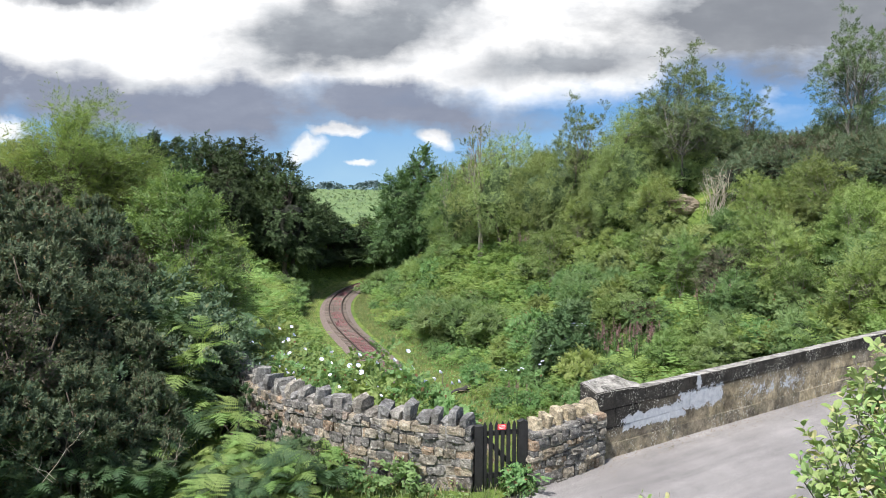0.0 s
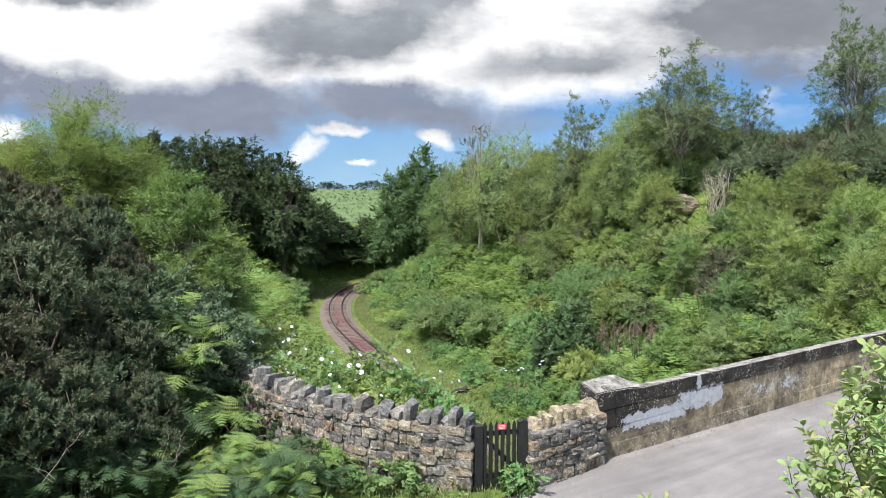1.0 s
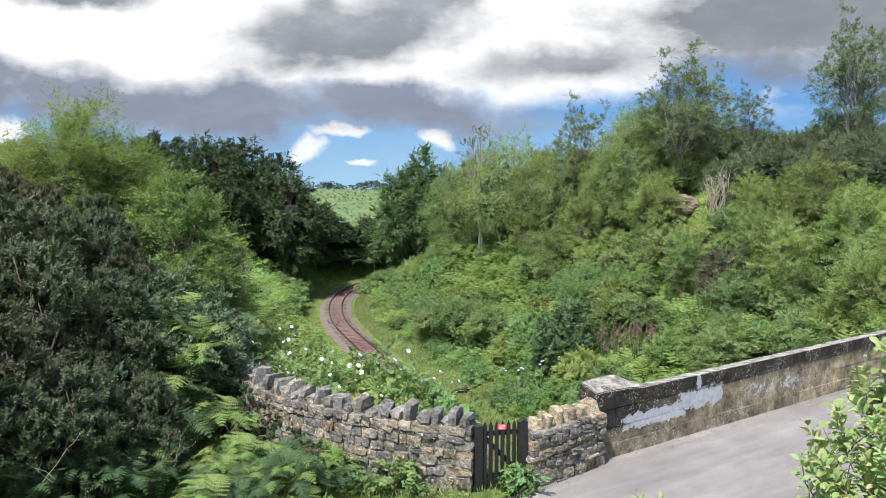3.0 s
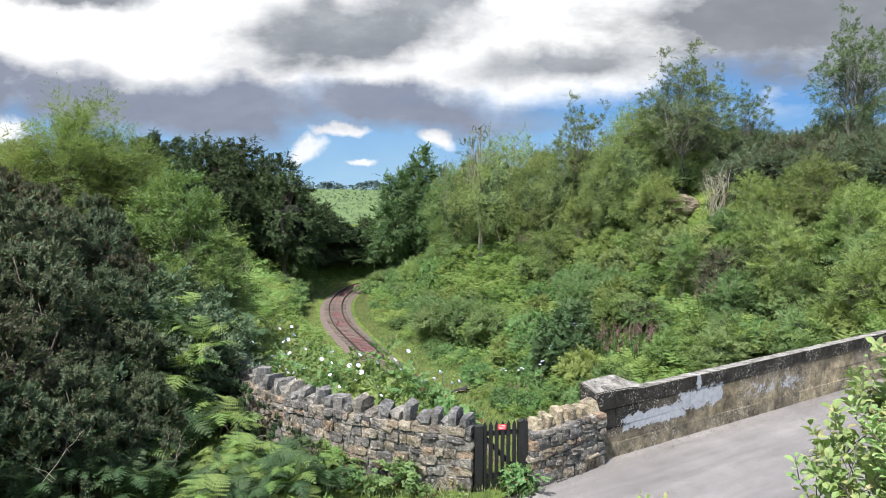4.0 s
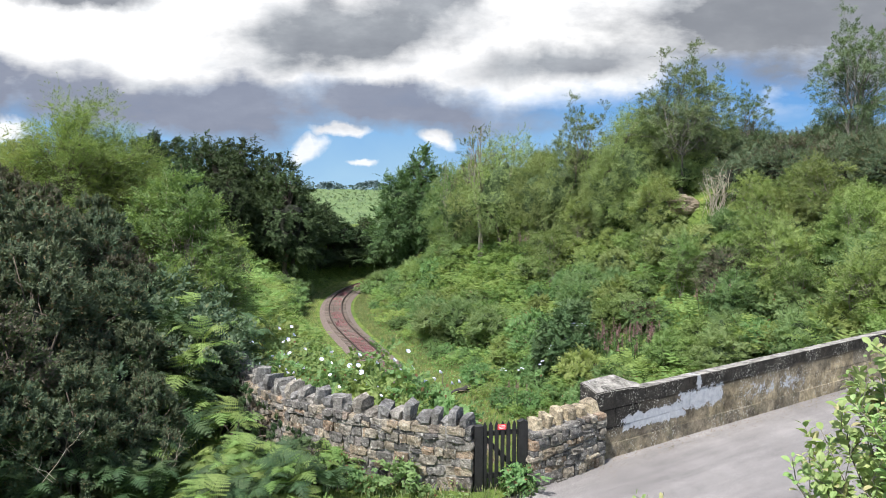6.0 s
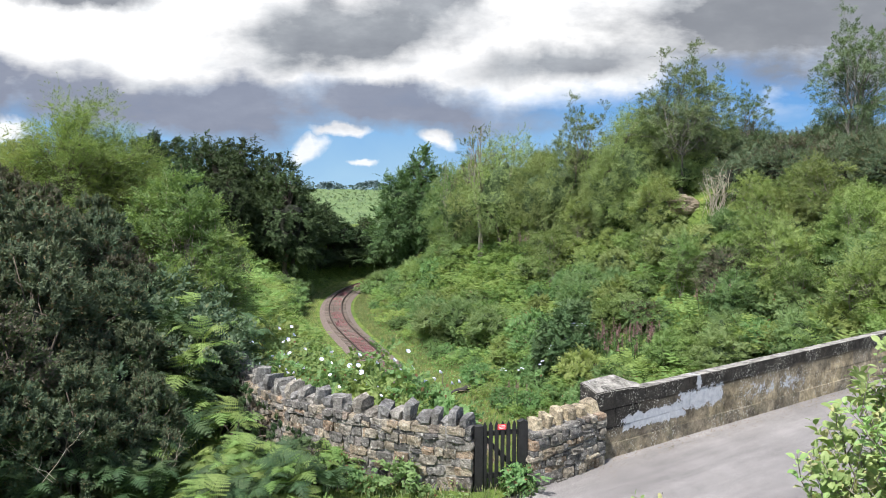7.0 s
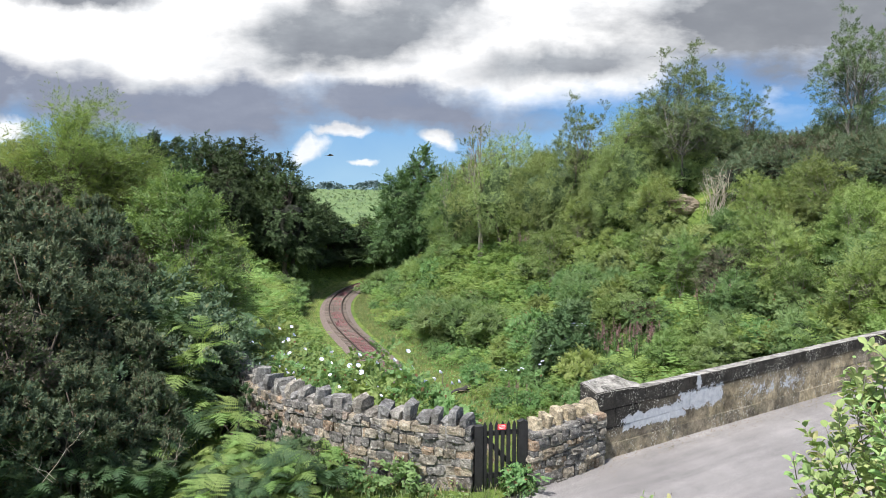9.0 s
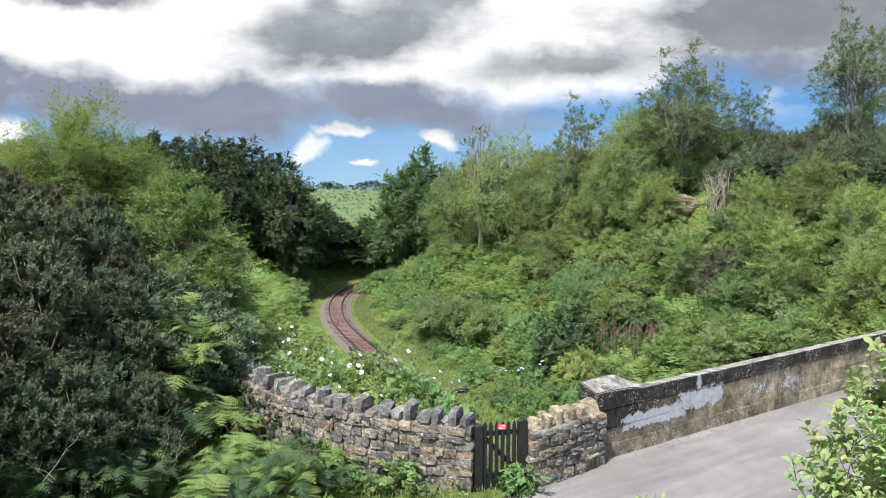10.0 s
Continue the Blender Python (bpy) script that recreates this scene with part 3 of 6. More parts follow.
def stone_mat(name, stops, rand, lichen=0.0, hue=0.03):
    m, nt, b = mat_new(name)
    info = nt.nodes.new("ShaderNodeObjectInfo")
    base = ramp(nt, info.outputs["Random"], stops)
    geo = nt.nodes.new("ShaderNodeNewGeometry")
    gn = nd(nt, "ShaderNodeTexNoise", Scale=19.0, Detail=8.0, Roughness=0.8)
    nt.links.new(geo.outputs["Position"], gn.inputs["Vector"])
    grain = ramp(nt, gn.outputs["Fac"], [(0.34, (0.3, 0.29, 0.28)), (0.53, (1.0, 1.0, 1.0)), (0.68, (1.7, 1.68, 1.64))])
    col = mix(nt, 1.0, base, grain, "MULTIPLY")
    wn = nd(nt, "ShaderNodeTexNoise", Scale=2.2, Detail=6.0, Roughness=0.7)
    nt.links.new(geo.outputs["Position"], wn.inputs["Vector"])
    soot = ramp(nt, wn.outputs["Fac"], [(0.42, (1, 1, 1)), (0.62, (0.38, 0.37, 0.36))])
    col = mix(nt, 1.0, col, soot, "MULTIPLY")
    if lichen:
        ln = nd(nt, "ShaderNodeTexNoise", Scale=16.0, Detail=5.0, Roughness=0.7)
        nt.links.new(geo.outputs["Position"], ln.inputs["Vector"])
        lf = ramp(nt, ln.outputs["Fac"], [(0.56, (0, 0, 0)), (0.66, (lichen, lichen, lichen))])
        col = mix(nt, lf, col, (0.52, 0.52, 0.46))
    nt.links.new(col, b.inputs["Base Color"])
    b.inputs["Roughness"].default_value = 0.9
    bump(nt, b, gn.outputs["Fac"], 1.0, 0.06)
    return m


M["gritstone"] = rough_mat("gritstone", [(0.3, (0.10, 0.09, 0.075)), (0.7, (0.27, 0.24, 0.19))], 1.5, 12, 0.7, 0.03)
M["wallstone"] = stone_mat("wallstone", [(0.0, (0.13, 0.126, 0.122)), (0.3, (0.25, 0.238, 0.22)), (0.5, (0.32, 0.298, 0.26)), (0.8, (0.43, 0.365, 0.265)), (0.93, (0.38, 0.27, 0.185)), (1.0, (0.23, 0.228, 0.222))], 0.5, 0.75)
M["capstone"] = stone_mat("capstone", [(0.0, (0.22, 0.22, 0.22)), (0.5, (0.29, 0.285, 0.275)), (0.8, (0.34, 0.325, 0.30)), (1.0, (0.36, 0.33, 0.28))], 0.4, 0.4)
M["capstone_sandy"] = stone_mat("capstone_sandy", [(0.0, (0.46, 0.385, 0.26)), (1.0, (0.56, 0.48, 0.34))], 0.3, 0.15)
M["gritstone_sandy"] = rough_mat("gritstone_sandy", [(0.3, (0.10, 0.085, 0.062)), (0.7, (0.25, 0.205, 0.145))], 2.5, 9, 0.9, 0.08)
M["red_weed"] = leaf_mat("red_weed_leaf", (0.19, 0.07, 0.055), (0.29, 0.115, 0.09), glow=0.2)
M["bark_dark"] = rough_mat("bark_dark", [(0.3, (0.012, 0.011, 0.01)), (0.75, (0.06, 0.055, 0.05))], 6, 25, 0.8, 0.02)
M["core"] = rough_mat("wall_core", [(0.3, (0.16, 0.15, 0.135)), (0.7, (0.42, 0.40, 0.36))], 4, 20, 0.9, 0.03)


def ashlar_mat():
    """Dressed gritstone, sooty above, sandy at the foot, with flaking whitewash."""
    m, nt, b = mat_new("sooty_ashlar")
    info = nt.nodes.new("ShaderNodeObjectInfo")
    geo = nt.nodes.new("ShaderNodeNewGeometry")
    pos = geo.outputs["Position"]

    def pn(scale, detail=6.0, rough=0.65, vec=None):
        n = nd(nt, "ShaderNodeTexNoise", Scale=scale, Detail=detail, Roughness=rough)
        nt.links.new(vec or pos, n.inputs["Vector"])
        return n.outputs["Fac"]

    sep = nt.nodes.new("ShaderNodeSeparateXYZ")
    nt.links.new(pos, sep.inputs[0])
    x, y, z = sep.outputs
    along = calc(nt, "MULTIPLY_ADD", x, 0.843, calc(nt, "MULTIPLY_ADD", y, 0.538, -(2.92 * 0.843 + 12.95 * 0.538)))
    base = ramp(nt, info.outputs["Random"], [(0.0, (0.24, 0.215, 0.175)), (0.5, (0.30, 0.265, 0.205)), (1.0, (0.36, 0.31, 0.22))])
    base = mix(nt, 1.0, base, ramp(nt, pn(5, 8, 0.75), [(0.3, (0.6, 0.58, 0.54)), (0.7, (1.15, 1.13, 1.1))]), "MULTIPLY")
    # soot: the coping course, the end of the wall, and loose stains below the joints
    rag = calc(nt, "MULTIPLY_ADD", pn(1.6, 7, 0.7), 1.5, -0.75)
    coping = calc(nt, "MULTIPLY_ADD", z, 4.0, calc(nt, "ADD", rag, -3.05), clamp=True)
    end = calc(nt, "MULTIPLY", calc(nt, "SUBTRACT", calc(nt, "ADD", rag, 1.7), calc(nt, "MULTIPLY", along, 0.6), clamp=True), calc(nt, "MULTIPLY_ADD", z, 3.0, -0.8, clamp=True))
    stain = ramp(nt, pn(1.1, 7, 0.7), [(0.44, (0, 0, 0)), (0.64, (0.8, 0.8, 0.8))])
    up = calc(nt, "MAXIMUM", calc(nt, "MAXIMUM", coping, end), stain)
    col = mix(nt, calc(nt, "MULTIPLY", up, 0.95), base, ramp(nt, pn(3), [(0.3, (0.008, 0.008, 0.009)), (0.7, (0.032, 0.031, 0.031))]))
    green = ramp(nt, pn(2.4), [(0.52, (0, 0, 0)), (0.7, (0.5, 0.5, 0.5))])
    col = mix(nt, calc(nt, "MULTIPLY", green, calc(nt, "SUBTRACT", 1.0, calc(nt, "MULTIPLY", z, 1.1), clamp=True)), col, (0.14, 0.15, 0.08))
    spots = ramp(nt, pn(26, 3), [(0.57, (0, 0, 0)), (0.62, (0.9, 0.9, 0.9))])
    col = mix(nt, calc(nt, "MULTIPLY", spots, ramp(nt, pn(1.7, 3), [(0.44, (0, 0, 0)), (0.56, (1, 1, 1))])), col, (0.45, 0.45, 0.42))
    col = mix(nt, 1.0, col, ramp(nt, pn(3.2, 9, 0.8), [(0.36, (0.45, 0.44, 0.43)), (0.5, (1.0, 0.99, 0.97)), (0.66, (1.75, 1.7, 1.6))]), "MULTIPLY")
    # whitewash: along = distance from the end of the parapet

    def patch(a0, a1, z0, z1, edge):
        ia = calc(nt, "SUBTRACT", (a1 - a0) / 2, calc(nt, "ABSOLUTE", calc(nt, "SUBTRACT", along, (a0 + a1) / 2)))
        iz = calc(nt, "SUBTRACT", (z1 - z0) / 2, calc(nt, "ABSOLUTE", calc(nt, "SUBTRACT", z, (z0 + z1) / 2)))
        return calc(nt, "ADD", calc(nt, "MULTIPLY", calc(nt, "MINIMUM", calc(nt, "MULTIPLY", ia, 0.5), iz), edge), 0.0)

    fl = calc(nt, "ADD", pn(6, 8, 0.75), calc(nt, "MULTIPLY", pn(34, 3), 0.3))
    solid = calc(nt, "GREATER_THAN", calc(nt, "ADD", patch(0.62, 2.7, 0.42, 0.84, 2.4), fl), 0.80)
    solid2 = calc(nt, "GREATER_THAN", calc(nt, "ADD", patch(2.2, 4.0, 0.48, 1.06, 1.7), fl), 0.82)
    flaky = calc(nt, "GREATER_THAN", calc(nt, "ADD", patch(4.5, 7.3, 0.30, 0.92, 0.5), fl), 0.80)
    drip = calc(nt, "GREATER_THAN", calc(nt, "ADD", patch(2.85, 3.15, 0.9, 1.34, 4.0), fl), 0.82)
    paint = calc(nt, "MAXIMUM", calc(nt, "MAXIMUM", solid, solid2), calc(nt, "MAXIMUM", flaky, drip))
    col = mix(nt, calc(nt, "MULTIPLY", paint, 0.9), col, ramp(nt, pn(9), [(0.3, (0.34, 0.37, 0.42)), (0.7, (0.52, 0.54, 0.58))]))
    # sunlit tops: upward faces above 1.15 m are painted paler, in patches
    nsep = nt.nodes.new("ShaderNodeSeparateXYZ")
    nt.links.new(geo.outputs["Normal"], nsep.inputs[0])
    lit_top = calc(nt, "MULTIPLY", calc(nt, "MULTIPLY", calc(nt, "GREATER_THAN", nsep.outputs[2], 0.6), calc(nt, "GREATER_THAN", z, 1.15)), ramp(nt, pn(4, 8, 0.8), [(0.38, (0.1, 0.1, 0.1)), (0.62, (1, 1, 1))]))
    col = mix(nt, lit_top, col, (0.42, 0.40, 0.36))
    nt.links.new(col, b.inputs["Base Color"])
    b.inputs["Roughness"].default_value = 0.92
    b.inputs["Specular IOR Level"].default_value = 0.15
    bump(nt, b, pn(16, 8, 0.8), 1.0, 0.035)
    return m


def stone_variant(seed, rough=0.06, square=0.78):
    """A unit stone: a block with rounded, chipped corners and uneven faces."""
    rng = random.Random(seed)
    bm = bmesh.new()
    bmesh.ops.create_cube(bm, size=1)
    bmesh.ops.subdivide_edges(bm, edges=bm.edges[:], cuts=1, use_grid_fill=True)
    lean = Vector((rng.uniform(-0.16, 0.16), 0, rng.uniform(-0.10, 0.10)))
    for v in bm.verts:
        p = v.co * 2
        ball = p.normalized() * 1.12
        q = p * square + ball * (1 - square)
        v.co = q * 0.5 + Vector([rng.uniform(-rough, rough) for _ in range(3)])
        v.co.x += lean.x * v.co.z
        v.co.z += lean.z * v.co.x
    return bm


def mesh_of(bm, name, mat):
    me = bpy.data.meshes.new(name)
    bm.to_mesh(me)
    bm.free()
    me.materials.append(mat)
    return me


def path_at(path, step):
    p = spline(path, step)
    d = np.gradient(p, axis=0)
    return p, d / np.linalg.norm(d, axis=1)[:, None]


def rubble_wall(path, top0, top1, label, seed, cap_mat, cap_tall=(0.24, 0.40), cap_w=(0.11, 0.24), courses=8, thick=0.46, tidy=1.0):
    """Dry-stone wall along the path: core, face stones in courses, upright cap stones."""
    rng = random.Random(seed)
    p, d = path_at(path, 0.05)
    ln = len(p) * 0.05

    def top_at(s):
        return top0 + (top1 - top0) * min(max(s / ln, 0), 1)

    root = thing("stone_wall", pose(p[0][0], p[0][1], 0), label, "wall")
    inv = root.matrix_basis.inverted()
    # core
    vs, fs = [], []
    pc, dc = p[::6], d[::6]
    for i, ((x, y), (dx, dy)) in enumerate(zip(pc, dc)):
        nx, ny = dy, -dx
        top = top_at(i * 0.3)
        g = gz(x, y) - 0.5
        for o, z in ((thick / 2 - 0.018, g), (thick / 2 - 0.02, top - 0.03), (-thick / 2, top - 0.03), (-thick / 2, g - 1.2)):
            vs.append(inv @ Vector((x + nx * o, y + ny * o, z)))
    n = len(pc)
    for i in range(n - 1):
        for j in range(4):
            a, b = i * 4 + j, i * 4 + (j + 1) % 4
            fs.append((a, a + 4, b + 4, b))
    fs += [(0, 1, 2, 3), ((n - 1) * 4 + 3, (n - 1) * 4 + 2, (n - 1) * 4 + 1, (n - 1) * 4)]
    part("core", raw_mesh("wall_core", [tuple(v) for v in vs], fs, M["core"]), root)
    var = [mesh_of(stone_variant(seed * 31 + i), "wall_stone", M["wallstone"]) for i in range(10)]

    def at(s, out, z):
        i = min(int(s / 0.05), len(p) - 1)
        x, y = p[i]
        dx, dy = d[i]
        return Vector((x + dy * out, y - dx * out, z)), math.degrees(math.atan2(dy, dx))

    hs = [rng.uniform(0.7, 1.35) * (1.2 if c < 2 else 1) for c in range(courses)]
    tot = sum(hs)
    z = -0.12
    for c in range(courses):
        f0 = sum(hs[:c]) / tot
        s = rng.uniform(-0.15, 0.0)
        while s < ln:
            w = rng.choice((rng.uniform(0.10, 0.16), rng.uniform(0.15, 0.24), rng.uniform(0.2, 0.33)))
            h = hs[c] / tot * (top_at(s) + 0.12)
            z = -0.12 + f0 * (top_at(s) + 0.12)
            if s + w > ln - 0.1:
                w = ln - s + 0.02
            mid = max(0.02, s + w / 2)
            # now and then two thin stones fill the height of one
            cut = rng.uniform(0.35, 0.65) if w > 0.24 and rng.random() < 0.13 else 1.0
            for z0, z1 in ((0.0, cut), (cut, 1.0)):
                if z1 - z0 < 0.05:
                    continue
                base, rz = at(mid, thick / 2 - 0.10 + rng.uniform(-0.03, 0.025), z + h * (z0 + z1) / 2)
                wob = 0.03 * math.sin(mid * 1.7 + c * 0.9) + 0.014 * math.sin(mid * 4.1 + c * 2)
                base.z += wob * (1 if c < courses - 1 else 0.3) + rng.uniform(-0.012, 0.012)
                m = Matrix.Translation(base) @ Euler((radians(rng.uniform(-3, 3)), radians(rng.uniform(-3, 3)), radians(rz + rng.uniform(-3, 3)))).to_matrix().to_4x4() @ Matrix.Diagonal((max(w, 0.10) * rng.uniform(0.97, 1.07), 0.26, h * (z1 - z0) * rng.uniform(0.9, 1.08), 1))
                part("stone", rng.choice(var), root, "", inv @ m)
            s += w
    capv = [mesh_of(stone_variant(seed * 77 + i, 0.09, 0.66), "cap_stone", cap_mat) for i in range(9)]
    s = 0.08
    tall = True
    while s < ln - 0.05:
        w = rng.uniform(*cap_w)
        h = rng.uniform(*cap_tall) if tall else rng.uniform(0.12, 0.24)
        base, rz = at(s + w / 2, 0.0, top_at(s) + h / 2 - 0.05)
        m = Matrix.Translation(base) @ Euler((radians(rng.uniform(-5, 5)), radians(rng.uniform(-16, 12)), radians(rz + rng.uniform(-14, 14)))).to_matrix().to_4x4() @ Matrix.Diagonal((w, (0.40 if tidy else 0.30) * rng.uniform(0.85, 1.1), h, 1))
        part("cap_stone", rng.choice(capv), root, "", inv @ m)
        s += w + rng.uniform(0.0, 0.07) + (0 if tidy else 0.06) + (0.02 if tall else 0)
        tall = not tall if rng.random() < tidy else tall
    return root


def build_parapet():
    mat = ashlar_mat()
    rng = random.Random(12)
    rz = math.degrees(math.atan2(PAR_DIR[1], PAR_DIR[0]))
    root = thing("bridge_parapet", pose(PAR_A[0], PAR_A[1], 0, 0, 0, rz), "long sooty ashlar bridge parapet with flaking whitewash beside the lane", "parapet")

    def block(name, a0, a1, z0, z1, out, deep, bev=0.006, fall=0.0):
        bm = bmesh.new()
        bmesh.ops.create_cube(bm, size=1, matrix=Matrix.Translation(((a0 + a1) / 2, -out + deep / 2, (z0 + z1) / 2)) @ Matrix.Diagonal((a1 - a0 - 0.004, deep + rng.uniform(-0.012, 0.012), z1 - z0 - 0.003, 1)))
        for v in bm.verts:
            if v.co.z > (z0 + z1) / 2 and v.co.y > -out + deep / 2:
                v.co.z -= fall
        bmesh.ops.bevel(bm, geom=bm.edges[:], offset=bev, segments=2, affect="EDGES")
        for v in bm.verts:
            v.co += Vector((rng.uniform(-1, 1), rng.uniform(-1, 1), rng.uniform(-1, 1))) * 0.003
        part(name, (bm, mat), root)

    L = 16.0
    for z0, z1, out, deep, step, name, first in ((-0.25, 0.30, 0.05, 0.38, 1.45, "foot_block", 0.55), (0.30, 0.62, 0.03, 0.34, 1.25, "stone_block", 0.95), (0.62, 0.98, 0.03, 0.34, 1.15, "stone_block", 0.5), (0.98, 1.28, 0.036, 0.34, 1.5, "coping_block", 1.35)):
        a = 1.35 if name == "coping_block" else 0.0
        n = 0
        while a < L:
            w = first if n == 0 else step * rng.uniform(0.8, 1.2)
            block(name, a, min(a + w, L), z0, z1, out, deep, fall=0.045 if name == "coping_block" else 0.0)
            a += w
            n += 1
    # raised end block with a sloping top
    bm = bmesh.new()
    rows = []
    for a, front, back in ((-0.01, 1.36, 1.47), (0.45, 1.355, 1.50), (0.9, 1.335, 1.50), (1.346, 1.285, 1.30)):
        rows.append([bm.verts.new((a, y, z)) for y, z in ((-0.036, 0.982), (-0.036, front), (0.20, (front + back) / 2 + 0.02), (0.44, back), (0.44, 0.982))])
    for r, q in zip(rows, rows[1:]):
        for k in range(5):
            bm.faces.new((r[k], q[k], q[(k + 1) % 5], r[(k + 1) % 5]))
    bm.faces.new(rows[0])
    bm.faces.new(rows[-1][::-1])
    bmesh.ops.recalc_face_normals(bm, faces=bm.faces[:])
    bmesh.ops.bevel(bm, geom=[e for e in bm.edges if e.calc_face_angle(0) > 0.4], offset=0.018, segments=2, affect="EDGES")
    part("end_block", (bm, mat), root)


def build_gate():
    m, nt, b = mat_new("black_paint")
    nt.links.new(ramp(nt, noise_tex(nt, 14, 6), [(0.3, (0.006, 0.006, 0.007)), (0.8, (0.020, 0.020, 0.021))]), b.inputs["Base Color"])
    b.inputs["Roughness"].default_value = 0.55
    bump(nt, b, noise_tex(nt, 30, 4, stretch=(1, 1, 0.1)), 0.3, 0.01)
    g0, g1 = np.array([0.56, 11.70]), np.array([1.45, 11.87])
    dr = (g1 - g0) / np.linalg.norm(g1 - g0)
    rz = math.degrees(math.atan2(dr[1], dr[0]))
    root = thing("wicket_gate", pose(g0[0], g0[1], 0.0, 0, 0, rz), "black-painted wooden picket gate, closed, between stone walls", "gate")

    def bar(name, x0, x1, y, deep, z0, z1, tip=0.0, parent=root):
        bm = bmesh.new()
        bmesh.ops.create_cube(bm, size=1, matrix=Matrix.Translation(((x0 + x1) / 2, y, (z0 + z1) / 2)) @ Matrix.Diagonal((x1 - x0, deep, z1 - z0, 1)))
        if tip:
            top = max(bm.faces, key=lambda f: f.calc_center_median().z)
            up = bmesh.ops.extrude_face_region(bm, geom=[top])["geom"]
            for v in up:
                if isinstance(v, bmesh.types.BMVert):
                    v.co.z += tip
                    v.co.x = (x0 + x1) / 2 + (v.co.x - (x0 + x1) / 2) * 0.12
            bmesh.ops.delete(bm, geom=[top], context="FACES_ONLY")
        bmesh.ops.bevel(bm, geom=bm.edges[:], offset=0.004, segments=1, affect="EDGES")
        return part(name, (bm, m), parent)

    bar("post", -0.02, 0.125, 0, 0.11, -0.2, 1.17)
    bar("post", 0.765, 0.93, 0, 0.11, -0.2, 1.20, 0.03)
    for z in (0.2, 0.96):
        bar("rail", 0.12, 0.79, 0.035, 0.04, z, z + 0.09)
    n = 6
    for i in range(n):
        x = 0.135 + i * 0.106
        bar("picket", x, x + 0.068, -0.005, 0.024, 0.04, 1.15, 0.075)
    br = bar("brace", -0.45, 0.45, 0.035, 0.03, -0.04, 0.04)
    br.matrix_basis = pose(0.455, 0, 0.63, 0, 47, 0)
    sm, snt, sb = mat_new("red_enamel")
    snt.links.new(ramp(snt, noise_tex(snt, 20, 3), [(0.3, (0.55, 0.035, 0.05)), (0.7, (0.68, 0.06, 0.075))]), sb.inputs["Base Color"])
    sb.inputs["Roughness"].default_value = 0.35
    wm, wnt, wb = mat_new("white_lettering")
    wb.inputs["Base Color"].default_value = (0.8, 0.75, 0.75, 1)
    sign = tagged(part("sign", (box_bm(0.155, 0.006, 0.095), sm), root, "", pose(0.47, -0.022, 1.12, 0, 0, 0)), "small red notice plate")
    for k, (w, z) in enumerate(((0.11, 0.022), (0.12, 0.0), (0.09, -0.022))):
        part("line_of_writing", (box_bm(w, 0.002, 0.009), wm), sign, "", pose(0, -0.0042, z))


def box_bm(x, y, z, bev=0.0):
    bm = bmesh.new()
    bmesh.ops.create_cube(bm, size=1, matrix=Matrix.Diagonal((x, y, z, 1)))
    if bev:
        bmesh.ops.bevel(bm, geom=bm.edges[:], offset=bev, segments=1, affect="EDGES")
    return bm


